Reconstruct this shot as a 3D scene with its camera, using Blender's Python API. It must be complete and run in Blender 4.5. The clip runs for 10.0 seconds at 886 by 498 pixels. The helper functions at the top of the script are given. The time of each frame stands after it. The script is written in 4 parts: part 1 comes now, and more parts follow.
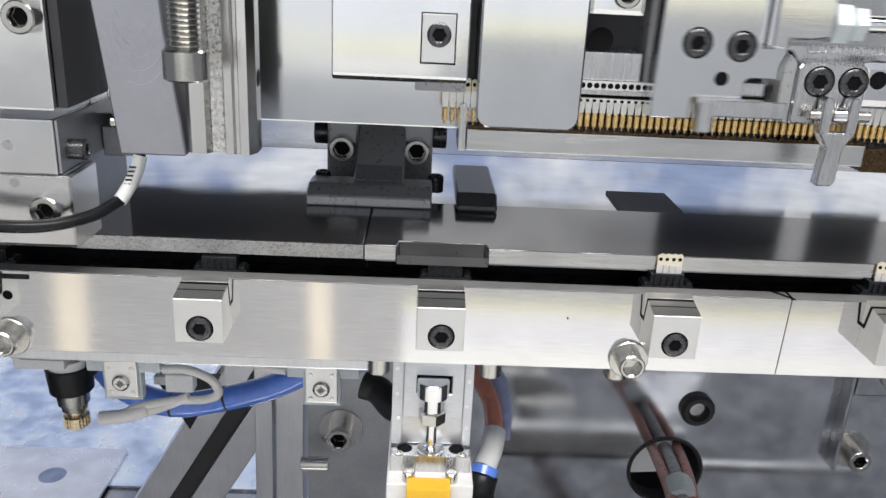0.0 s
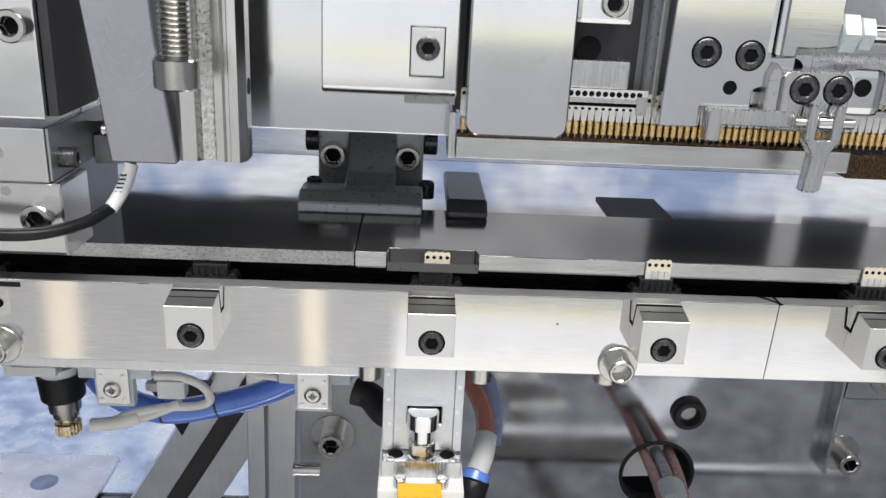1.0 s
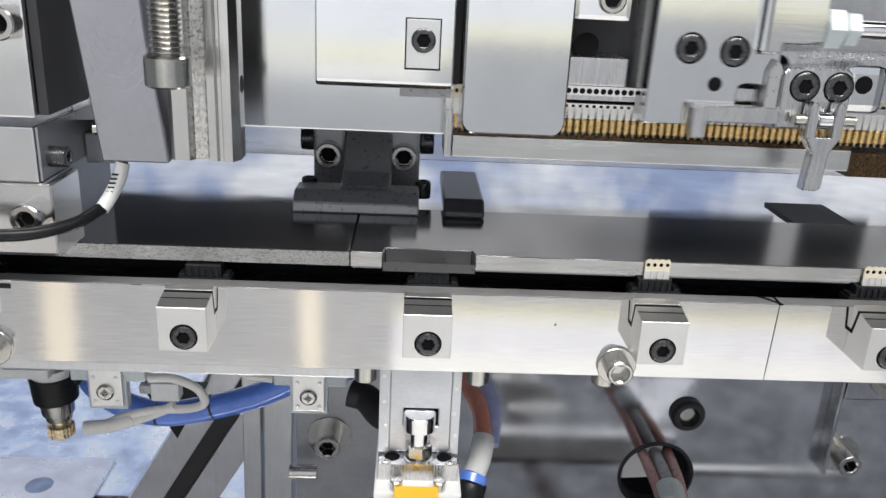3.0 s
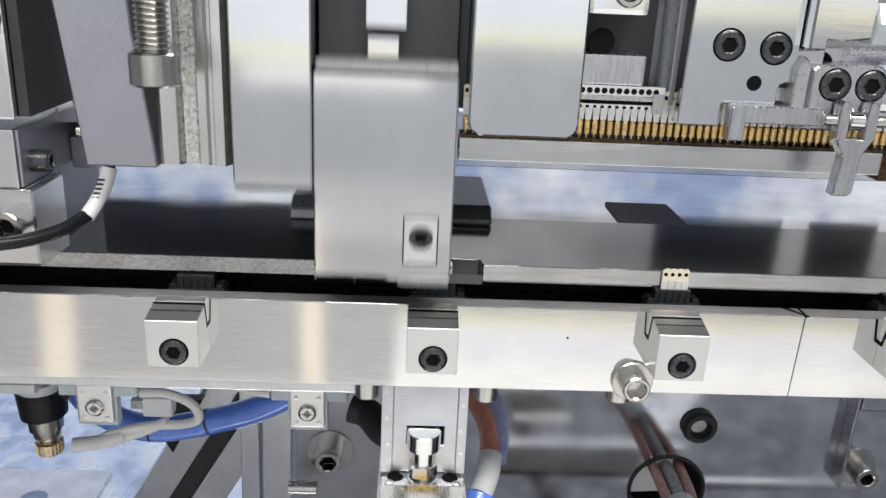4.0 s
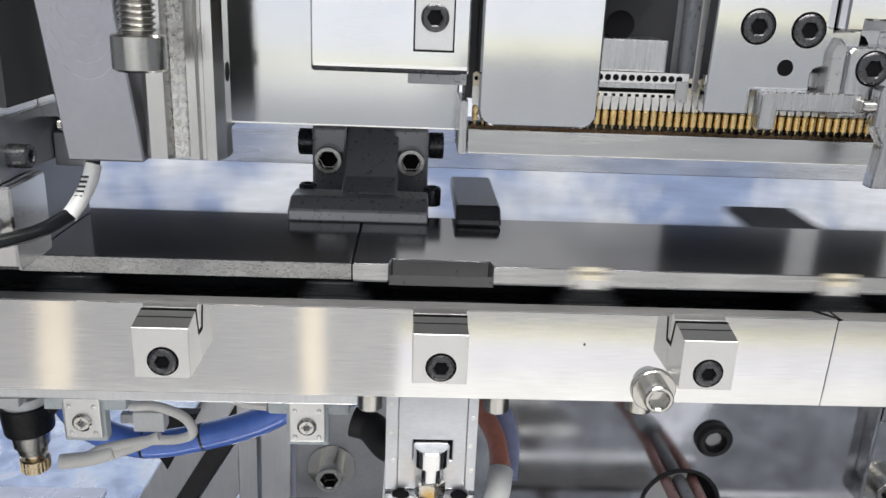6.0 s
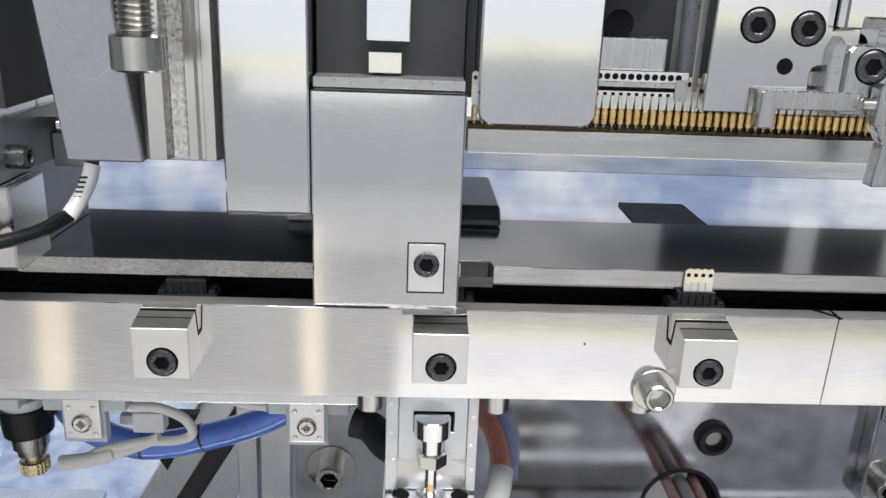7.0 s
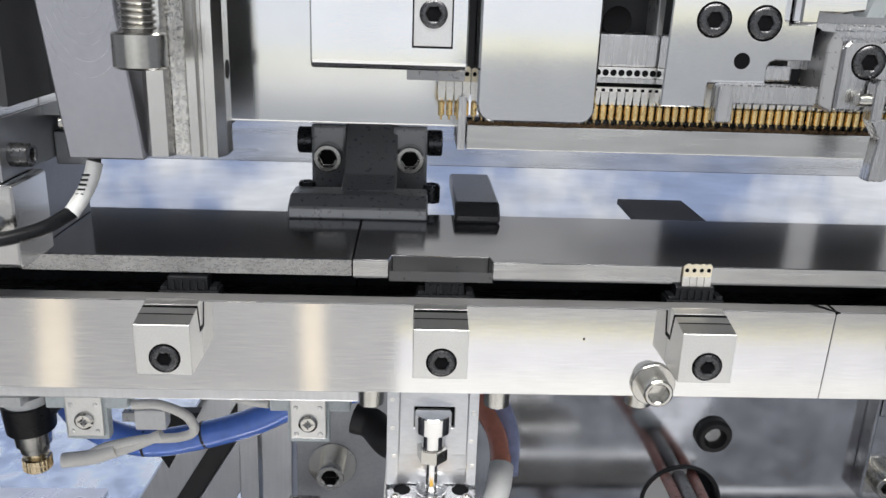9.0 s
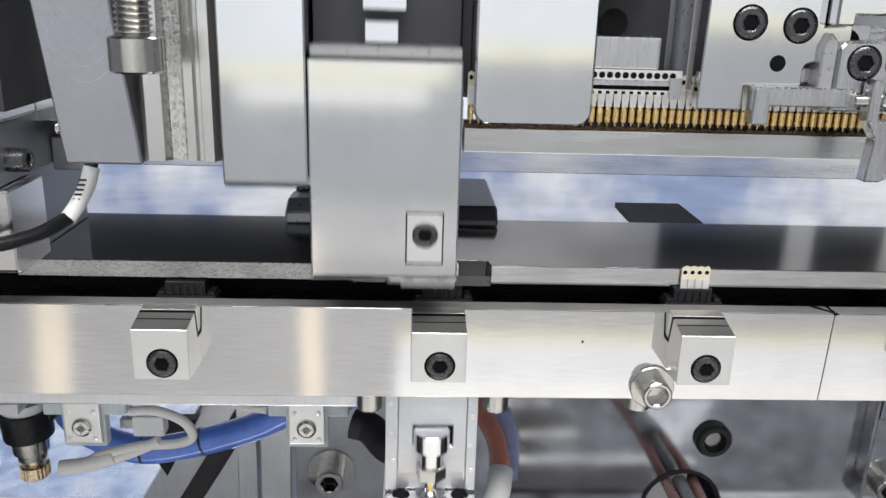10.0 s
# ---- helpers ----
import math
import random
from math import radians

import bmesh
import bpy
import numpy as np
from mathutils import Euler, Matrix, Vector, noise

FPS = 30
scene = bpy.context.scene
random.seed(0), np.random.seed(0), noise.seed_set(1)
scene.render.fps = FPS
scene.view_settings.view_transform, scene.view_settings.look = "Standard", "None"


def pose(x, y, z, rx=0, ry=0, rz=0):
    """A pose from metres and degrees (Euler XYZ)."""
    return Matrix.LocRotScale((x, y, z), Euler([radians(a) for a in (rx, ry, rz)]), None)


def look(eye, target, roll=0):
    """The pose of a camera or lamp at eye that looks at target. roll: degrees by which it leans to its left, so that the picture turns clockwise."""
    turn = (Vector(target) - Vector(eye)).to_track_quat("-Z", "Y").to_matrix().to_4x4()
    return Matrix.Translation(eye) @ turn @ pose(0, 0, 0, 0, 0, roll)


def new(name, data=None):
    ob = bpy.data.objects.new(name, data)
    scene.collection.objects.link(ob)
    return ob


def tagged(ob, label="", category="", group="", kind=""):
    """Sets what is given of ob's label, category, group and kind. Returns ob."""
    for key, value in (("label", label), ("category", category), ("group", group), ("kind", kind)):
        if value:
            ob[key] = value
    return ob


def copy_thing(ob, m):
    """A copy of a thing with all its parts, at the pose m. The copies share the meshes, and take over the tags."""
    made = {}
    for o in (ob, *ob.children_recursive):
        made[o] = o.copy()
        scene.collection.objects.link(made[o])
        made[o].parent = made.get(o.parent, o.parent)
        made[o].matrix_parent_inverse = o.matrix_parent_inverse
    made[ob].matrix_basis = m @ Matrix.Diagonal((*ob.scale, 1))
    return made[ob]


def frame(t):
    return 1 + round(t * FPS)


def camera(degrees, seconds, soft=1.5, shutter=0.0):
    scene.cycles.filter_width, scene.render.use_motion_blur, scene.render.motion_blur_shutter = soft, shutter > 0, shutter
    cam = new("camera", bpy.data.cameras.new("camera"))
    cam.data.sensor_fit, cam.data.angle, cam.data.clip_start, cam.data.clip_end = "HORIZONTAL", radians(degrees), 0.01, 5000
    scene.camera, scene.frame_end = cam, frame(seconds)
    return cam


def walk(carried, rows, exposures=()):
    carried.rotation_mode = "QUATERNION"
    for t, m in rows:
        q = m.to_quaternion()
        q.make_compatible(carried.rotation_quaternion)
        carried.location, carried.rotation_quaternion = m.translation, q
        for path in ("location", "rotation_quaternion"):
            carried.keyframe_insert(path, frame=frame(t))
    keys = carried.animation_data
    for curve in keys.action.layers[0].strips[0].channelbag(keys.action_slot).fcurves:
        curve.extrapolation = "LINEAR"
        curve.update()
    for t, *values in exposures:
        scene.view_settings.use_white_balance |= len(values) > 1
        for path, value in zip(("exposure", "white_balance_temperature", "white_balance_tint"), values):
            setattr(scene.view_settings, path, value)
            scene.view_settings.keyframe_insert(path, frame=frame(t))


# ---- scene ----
cam = camera(56.8, 10.0, shutter=0.35)
PATH = [
    (0, (-0.00854, -0.21659, 0.10547), (-0.00154, -0.02849, 0.03797), 2.90),
    (0.5, (-0.00847, -0.21688, 0.10590), (-0.00057, -0.02848, 0.03910), 2.90),
    (1, (-0.00758, -0.21775, 0.10661), (0.00092, -0.02935, 0.04021), 2.90),
    (1.5, (-0.00765, -0.21877, 0.10595), (0.00115, -0.03027, 0.03965), 2.90),
    (2, (-0.00768, -0.21876, 0.10576), (0.00162, -0.03036, 0.03916), 3.00),
    (2.5, (-0.00681, -0.21845, 0.10630), (0.00249, -0.03005, 0.03980), 2.90),
    (4, (-0.00724, -0.20197, 0.10176), (0.00106, -0.01297, 0.03686), 2.70),
    (4.5, (-0.00694, -0.19668, 0.10066), (0.00126, -0.00738, 0.03676), 2.60),
    (5, (-0.00729, -0.19064, 0.09731), (0.00071, -0.00084, 0.03461), 2.50),
    (5.5, (-0.00801, -0.18918, 0.09429), (-0.00011, 0.00082, 0.03229), 2.40),
    (7, (-0.00838, -0.18880, 0.09336), (-0.00028, 0.00130, 0.03176), 2.20),
    (7.5, (-0.00778, -0.19009, 0.09392), (0.00042, 0.00001, 0.03232), 2.10),
    (8, (-0.00800, -0.19020, 0.09378), (0.00020, -0.00010, 0.03208), 2.10),
    (8.5, (-0.00902, -0.19030, 0.09244), (-0.00082, -0.00020, 0.03074), 2.10),
    (9, (-0.00853, -0.19043, 0.09292), (-0.00033, -0.00033, 0.03122), 2.00),
    (9.5, (-0.00776, -0.19046, 0.09298), (0.00074, -0.00016, 0.03188), 1.80),
    (10, (-0.00826, -0.19054, 0.09188), (0.00024, 0.00006, 0.03188), 1.70),
]
walk(cam, [(t, look(eye, target, roll)) for t, eye, target, roll in PATH], exposures=[(0, 0.0), (10, 0.0)])

# ---------------------------------------------------------------- light
world = bpy.data.worlds.new("room_air")
scene.world = world
world.use_nodes = True
world.node_tree.nodes["Background"].inputs[0].default_value = (0.80, 0.88, 1.0, 1)
world.node_tree.nodes["Background"].inputs[1].default_value = 0.25


def area_lamp(name, eye, target, sx, sy, power, colour, roll=0.0):
    d = bpy.data.lights.new(name, "AREA")
    d.shape, d.size, d.size_y, d.energy, d.color = "RECTANGLE", sx, sy, power, colour
    ob = new(name, d)
    ob.matrix_world = look(eye, target, roll)
    return ob


# three panels added out of view before the machine, at stepped heights to fit the reflections, each with a warm strip
# along its lower edge for the reflected yellow line
for x0, x1, low in ((-1.00, 0.052, -0.022), (0.055, 0.277, 0.012), (0.280, 1.25, 0.062)):
    mid, w = (x0 + x1) / 2, x1 - x0
    area_lamp("led_panel_front", (mid, -1.0, low + 0.013 + 0.34), (mid, 0.0, low + 0.013 + 0.34), w, 0.68, 1.75 * w * 0.68, (0.90, 0.93, 1.0))
    area_lamp("yellow_line_strip", (mid, -1.0, low), (mid, 0.0, low), w, 0.024, 2.1 * w * 0.024, (1.0, 0.93, 0.50))
# small lamp added for the white band reflected on the tool
area_lamp("led_bar", (-0.12, -0.995, -0.052), (-0.12, 0.0, -0.052), 0.27, 0.028, 0.016, (1.0, 0.97, 0.90))
# unseen lower panel, added for the grey below the yellow line
area_lamp("led_panel_lower", (0.15, -1.03, -0.095), (0.15, 0.0, -0.095), 2.2, 0.43, 0.66, (0.97, 0.985, 1.0))
# fill lamp added over the bench to brighten what the rail reflects
area_lamp("bench_fill", (0.1, -0.80, 1.20), (0.1, -0.72, 0.0), 1.5, 0.40, 34.0, (1.0, 0.97, 0.93))

# ---------------------------------------------------------------- materials
MM = 0.001


def nodes_of(name):
    m = bpy.data.materials.new(name)
    m.use_nodes = True
    nt = m.node_tree
    return m, nt, nt.nodes["Principled BSDF"]


def mat(name, colour, rough, metal=0.0, grain=(60, 60, 60), amount=0.12, bump=0.05, rvar=0.08, stain=0.10, island=0.0, trans=0.0, coat=0.0, spec=0.5):
    """A surface with fine grain (stretched by its three scales, per metre x 10) and broad stains."""
    m, nt, b = nodes_of(name)
    N, L = nt.nodes, nt.links
    co = N.new("ShaderNodeTexCoord")
    mp = N.new("ShaderNodeMapping")
    mp.inputs["Scale"].default_value = [g * 10 for g in grain]
    L.new(co.outputs["Object"], mp.inputs["Vector"])
    fine = N.new("ShaderNodeTexNoise")
    fine.inputs["Scale"].default_value, fine.inputs["Detail"].default_value = 1.0, 5.0
    L.new(mp.outputs["Vector"], fine.inputs["Vector"])
    wide = N.new("ShaderNodeTexNoise")
    wide.inputs["Scale"].default_value, wide.inputs["Detail"].default_value = 45.0, 3.0
    L.new(co.outputs["Object"], wide.inputs["Vector"])

    def ramp(src, lo, hi):
        r = N.new("ShaderNodeMapRange")
        r.inputs[1].default_value, r.inputs[2].default_value = 0.3, 0.7
        r.inputs[3].default_value, r.inputs[4].default_value = lo, hi
        L.new(src.outputs["Fac"], r.inputs[0])
        return r

    a, c = ramp(fine, 1 - amount, 1 + amount), ramp(wide, 1 - stain, 1 + stain)
    mul = N.new("ShaderNodeMath")
    mul.operation = "MULTIPLY"
    L.new(a.outputs[0], mul.inputs[0]), L.new(c.outputs[0], mul.inputs[1])
    v = N.new("ShaderNodeVectorMath")
    v.operation = "SCALE"
    v.inputs[0].default_value = colour
    L.new(mul.outputs[0], v.inputs["Scale"])
    L.new(v.outputs["Vector"], b.inputs["Base Color"])
    r = ramp(fine, max(0.02, rough - rvar), rough + rvar)
    L.new(r.outputs[0], b.inputs["Roughness"])
    b.inputs["Metallic"].default_value = metal
    b.inputs["Transmission Weight"].default_value = trans
    b.inputs["Coat Weight"].default_value = coat
    b.inputs["Specular IOR Level"].default_value = spec
    if bump:
        bp = N.new("ShaderNodeBump")
        bp.inputs["Strength"].default_value, bp.inputs["Distance"].default_value = bump, 0.0003
        L.new(fine.outputs["Fac"], bp.inputs["Height"])
        L.new(bp.outputs["Normal"], b.inputs["Normal"])
    return m


def cloudy_glow(name, strength, low=(0.26, 0.36, 0.60, 1), high=(0.88, 0.93, 1.0, 1)):
    """A self-lit sheet beyond the rear opening, added for reflections: soft white and blue clouds."""
    m, nt, b = nodes_of(name)
    N, L = nt.nodes, nt.links
    co = N.new("ShaderNodeTexCoord")
    n = N.new("ShaderNodeTexNoise")
    n.inputs["Scale"].default_value, n.inputs["Detail"].default_value = 12.0, 7.0
    L.new(co.outputs["Object"], n.inputs["Vector"])
    r = N.new("ShaderNodeValToRGB")
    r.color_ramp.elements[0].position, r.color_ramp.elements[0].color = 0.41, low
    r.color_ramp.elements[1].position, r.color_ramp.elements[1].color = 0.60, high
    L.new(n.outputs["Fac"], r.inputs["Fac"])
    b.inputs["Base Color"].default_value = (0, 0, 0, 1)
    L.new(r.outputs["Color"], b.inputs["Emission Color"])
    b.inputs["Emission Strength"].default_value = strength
    return m


BRUSHED = mat("brushed_aluminium", (0.75, 0.75, 0.745), 0.075, 1.0, (10, 300, 600), 0.09, 0.010, 0.025, 0.05)
for node in BRUSHED.node_tree.nodes:
    if node.type == "BSDF_PRINCIPLED":
        # fine lengthwise scratches spread the gloss up and down
        node.inputs["Anisotropic"].default_value = 0.25
        node.inputs["Anisotropic Rotation"].default_value = 0.25
SATIN = mat("satin_nickel_plate", (0.76, 0.765, 0.77), 0.09, 1.0, (60, 250, 500), 0.035, 0.006, 0.03, 0.05)
HONED = mat("honed_nickel_plate", (0.72, 0.73, 0.74), 0.12, 1.0, (220, 220, 220), 0.035, 0.010, 0.02, 0.03)
POLISH = mat("polished_steel_plate", (0.62, 0.63, 0.65), 0.13, 1.0, (20, 20, 20), 0.05, 0.015, 0.04, 0.12)
SMOKED = mat("dull_stainless_plate", (0.30, 0.30, 0.31), 0.14, 1.0, (3, 4, 22), 0.08, 0.4, 0.04, 0.25)
STREAKY = mat("smeared_stainless_plate", (0.64, 0.65, 0.67), 0.10, 1.0, (2.0, 2.0, 2.5), 0.12, 0.10, 0.04, 0.2)
DECKPOL = mat("polished_deck_steel", (0.62, 0.63, 0.645), 0.06, 1.0, (2, 5, 5), 0.12, 0.06, 0.03, 0.15)
DECKST = mat("satin_deck_steel", (0.47, 0.47, 0.465), 0.24, 1.0, (1.6, 4, 4), 0.22, 0.25, 0.08, 0.2)
GRIND = mat("surface_ground_steel", (0.62, 0.62, 0.61), 0.24, 1.0, (6, 60, 90), 0.05, 0.03, 0.05, 0.10)
# matt colours for reflectors on the bench; the white also serves the port insert
CREAM = mat("cream_reflector", (0.86, 0.78, 0.66), 0.6, 0.0, (20, 20, 20), 0.02, 0.02, 0.05, 0.03)
MATT_WHITE = mat("matt_white_sheet", (0.86, 0.86, 0.85), 0.6, 0.0, (20, 20, 20), 0.02, 0.02, 0.05, 0.03)
FILM = mat("crinkled_blue_film", (0.82, 0.88, 0.98), 0.22, 0.85, (7, 7, 7), 0.16, 0.7, 0.08, 0.25)
MACHINED = mat("machined_steel", (0.58, 0.58, 0.59), 0.27, 1.0, (120, 120, 8), 0.04, 0.03, 0.06, 0.08)
BEAD = mat("bead_blasted_aluminium", (0.80, 0.80, 0.79), 0.40, 1.0, (250, 250, 250), 0.05, 0.10, 0.05, 0.03)
GROUND = mat("ground_tool_steel", (0.33, 0.33, 0.34), 0.11, 0.94, (200, 60, 200), 0.05, 0.0, 0.03, 0.08)
DARKST = mat("blackened_steel", (0.35, 0.355, 0.365), 0.30, 0.4, (60, 60, 60), 0.02, 0.0, 0.04, 0.05)
SLATE = mat("pale_grey_steel", (0.44, 0.44, 0.48), 0.34, 0.9, (50, 50, 50), 0.03, 0.02, 0.04, 0.05)
ANOD = mat("anodised_profile", (0.66, 0.67, 0.69), 0.34, 0.95, (60, 60, 6), 0.05, 0.02, 0.05, 0.08)
PITTED = mat("guide_steel", (0.74, 0.73, 0.71), 0.24, 1.0, (200, 200, 40), 0.04, 0.03, 0.03, 0.06)
SMEAR = mat("tool_mark_on_steel", (0.54, 0.54, 0.57), 0.26, 1.0, (60, 60, 60), 0.1, 0.02, 0.06, 0.2)
ANODISED = mat("dull_anodised_aluminium", (0.80, 0.80, 0.80), 0.22, 1.0, (30, 90, 160), 0.03, 0.008, 0.03, 0.10)
GREY = mat("grey_coated_steel", (0.36, 0.37, 0.39), 0.42, 0.85, (60, 60, 60), 0.06, 0.04, 0.05, 0.10)
# lighter black for the ring that imitates a screw rim's highlight
RIM = mat("rim_glint_steel", (0.10, 0.10, 0.105), 0.28, 1.0, (200, 200, 200), 0.25, 0.05, 0.06, 0.2)
OXIDE = mat("black_oxide_screw", (0.085, 0.087, 0.092), 0.30, 0.75, (120, 120, 120), 0.2, 0.05, 0.08, 0.1, spec=0.5)
BRONZE = mat("brown_mesh_reel", (0.075, 0.048, 0.026), 0.30, 0.9, (160, 160, 160), 0.5, 0.8, 0.1, 0.2)
PITS = mat("pitted_steel_strip", (0.70, 0.69, 0.66), 0.28, 1.0, (120, 120, 90), 0.25, 0.9, 0.1, 0.2)
# near-black that paints the shade inside bores, sockets, slots and gaps
VOID = mat("recess_shade", (0.004, 0.004, 0.005), 0.6, 0.0, (120, 120, 120), 0.2, 0.0, 0.05, 0.1, spec=0.1)
STAINLESS = mat("stainless_screw", (0.57, 0.56, 0.53), 0.22, 1.0, (120, 120, 120), 0.08, 0.04, 0.05, 0.08)
CHROME = mat("chrome_rod", (0.80, 0.80, 0.80), 0.08, 1.0, (40, 40, 200), 0.03, 0.01, 0.02, 0.03)
BLACK = mat("black_plastic", (0.010, 0.011, 0.013), 0.34, 0.0, (120, 120, 120), 0.2, 0.06, 0.08, 0.2, spec=0.3)
RUBBER = mat("black_rubber", (0.02, 0.02, 0.022), 0.55, 0.0, (120, 120, 120), 0.2, 0.06, 0.08, 0.2)
BELT = mat("black_belt", (0.007, 0.008, 0.010), 0.28, 0.0, (10, 150, 150), 0.3, 0.08, 0.1, 0.2, spec=0.3)
GOLD = mat("gold_plated_contact", (0.95, 0.72, 0.36), 0.27, 1.0, (150, 150, 60), 0.10, 0.05, 0.06, 0.1)
TIN = mat("tin_plated_contact", (0.80, 0.79, 0.76), 0.42, 0.8, (150, 150, 150), 0.08, 0.05, 0.06, 0.08)
IVORY = mat("ivory_carrier_tab", (0.72, 0.66, 0.52), 0.42, 0.25, (150, 150, 150), 0.06, 0.05, 0.06, 0.06)
WHITE = mat("white_plastic", (0.76, 0.77, 0.77), 0.42, 0.0, (80, 80, 80), 0.03, 0.03, 0.05, 0.04)
CABLE = mat("off_white_cable", (0.90, 0.88, 0.84), 0.45, 0.0, (80, 80, 80), 0.04, 0.03, 0.05, 0.05)
CLEAR = mat("translucent_grey_plastic", (0.62, 0.68, 0.70), 0.30, 0.0, (80, 80, 80), 0.03, 0.02, 0.05, 0.06)
BLUE = mat("blue_pneumatic_hose", (0.13, 0.27, 0.85), 0.2, 0.0, (40, 40, 40), 0.06, 0.02, 0.05, 0.10, coat=0.5)
ORANGE = mat("red_pneumatic_hose", (0.66, 0.27, 0.20), 0.22, 0.0, (40, 40, 40), 0.10, 0.02, 0.05, 0.2, coat=0.5)
GREYHOSE = mat("grey_hose", (0.30, 0.31, 0.33), 0.3, 0.0, (40, 40, 40), 0.08, 0.02, 0.05, 0.1, coat=0.4)
RUSSET = mat("dull_red_hose", (0.48, 0.22, 0.19), 0.3, 0.0, (40, 40, 40), 0.10, 0.02, 0.05, 0.2, coat=0.3)
LILAC = mat("pale_blue_hose", (0.40, 0.45, 0.70), 0.22, 0.0, (40, 40, 40), 0.10, 0.02, 0.05, 0.15, coat=0.5)
YELLOW = mat("yellow_switch_cover", (0.85, 0.50, 0.03), 0.40, 0.0, (80, 80, 80), 0.04, 0.03, 0.05, 0.05)
BRASS = mat("brass_knob", (0.66, 0.55, 0.38), 0.25, 1.0, (100, 100, 100), 0.08, 0.05, 0.06, 0.08)
FROST = mat("frosted_pale_plate", (0.84, 0.84, 0.88), 0.30, 0.85, (5, 5, 5), 0.05, 0.05, 0.06, 0.12)
# two more reflector colours for the sheets on the bench
LAVENDER = mat("lavender_reflector", (0.74, 0.74, 0.79), 0.6, 0.0, (20, 20, 20), 0.02, 0.02, 0.05, 0.03)
STRAW = mat("pale_yellow_reflector", (0.80, 0.76, 0.42), 0.6, 0.0, (20, 20, 20), 0.02, 0.02, 0.05, 0.03)
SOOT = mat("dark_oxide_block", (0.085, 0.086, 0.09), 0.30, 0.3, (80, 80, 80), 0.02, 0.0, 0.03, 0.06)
# grey tone standing in for what the rail's top face reflects
RAILTOP = mat("toned_rail_top", (0.34, 0.34, 0.345), 0.34, 0.5, (8, 200, 200), 0.12, 0.05, 0.06, 0.2)
ZINC = mat("zinc_grey_plate", (0.60, 0.62, 0.655), 0.38, 0.8, (50, 50, 120), 0.05, 0.06, 0.06, 0.10)
GRITTY = mat("worn_gritty_steel_edge", (0.44, 0.44, 0.435), 0.28, 1.0, (90, 160, 160), 0.10, 0.2, 0.08, 0.25)
INK = mat("black_ink", (0.015, 0.015, 0.015), 0.5, 0.0)
CLOUDY = mat("cloudy_blue_panel", (0.42, 0.52, 0.78), 0.35, 0.0, (3, 3, 3), 0.35, 0.3, 0.08, 0.35)
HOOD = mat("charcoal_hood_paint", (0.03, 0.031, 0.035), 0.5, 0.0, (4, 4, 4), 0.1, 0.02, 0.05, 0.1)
BENCH = mat("grey_laminate", (0.40, 0.40, 0.41), 0.45, 0.0, (6, 6, 6), 0.04, 0.02, 0.05, 0.06)
ROOM = mat("pale_room_paint", (0.72, 0.75, 0.80), 0.6, 0.0, (2, 2, 2), 0.08, 0.02, 0.05, 0.1)
FLOORM = mat("grey_floor_paint", (0.40, 0.42, 0.46), 0.4, 0.0, (2, 2, 2), 0.1, 0.02, 0.05, 0.1)


# ---------------------------------------------------------------- mesh helpers (millimetres)
def box(bm, x0, x1, y0, y1, z0, z1, bevel=0.3):
    vs = [bm.verts.new((x * MM, y * MM, z * MM)) for x in (x0, x1) for y in (y0, y1) for z in (z0, z1)]
    fs = [bm.faces.new([vs[i] for i in f]) for f in ((0, 1, 3, 2), (4, 6, 7, 5), (0, 4, 5, 1), (2, 3, 7, 6), (0, 2, 6, 4), (1, 5, 7, 3))]
    if bevel:
        es = list({e for f in fs for e in f.edges})
        bmesh.ops.bevel(bm, geom=es, offset=bevel * MM, segments=2, profile=0.6, affect="EDGES")
    return bm


def prism(bm, pts, a0, a1, axis="y", bevel=0.3):
    """A flat outline (two coordinates in order of the other axes) pushed along an axis from a0 to a1."""
    def put(p, a):
        u, v = p
        c = {"y": (u, a, v), "x": (a, u, v), "z": (u, v, a)}[axis]
        return bm.verts.new([k * MM for k in c])
    lo, hi = [put(p, a0) for p in pts], [put(p, a1) for p in pts]
    n = len(pts)
    fs = [bm.faces.new(lo), bm.faces.new(hi[::-1])]
    fs += [bm.faces.new((lo[i], hi[i], hi[(i + 1) % n], lo[(i + 1) % n])) for i in range(n)]
    bmesh.ops.recalc_face_normals(bm, faces=fs)
    if bevel:
        es = list({e for f in fs for e in f.edges})
        bmesh.ops.bevel(bm, geom=es, offset=bevel * MM, segments=1, affect="EDGES")
    return bm


def frame_of(a, b):
    a, b = Vector(a), Vector(b)
    w = (b - a).normalized()
    u = w.orthogonal().normalized()
    if abs(w.z) < 0.9:
        u = w.cross(Vector((0, 0, 1))).normalized()
    return a, w, u, w.cross(u)


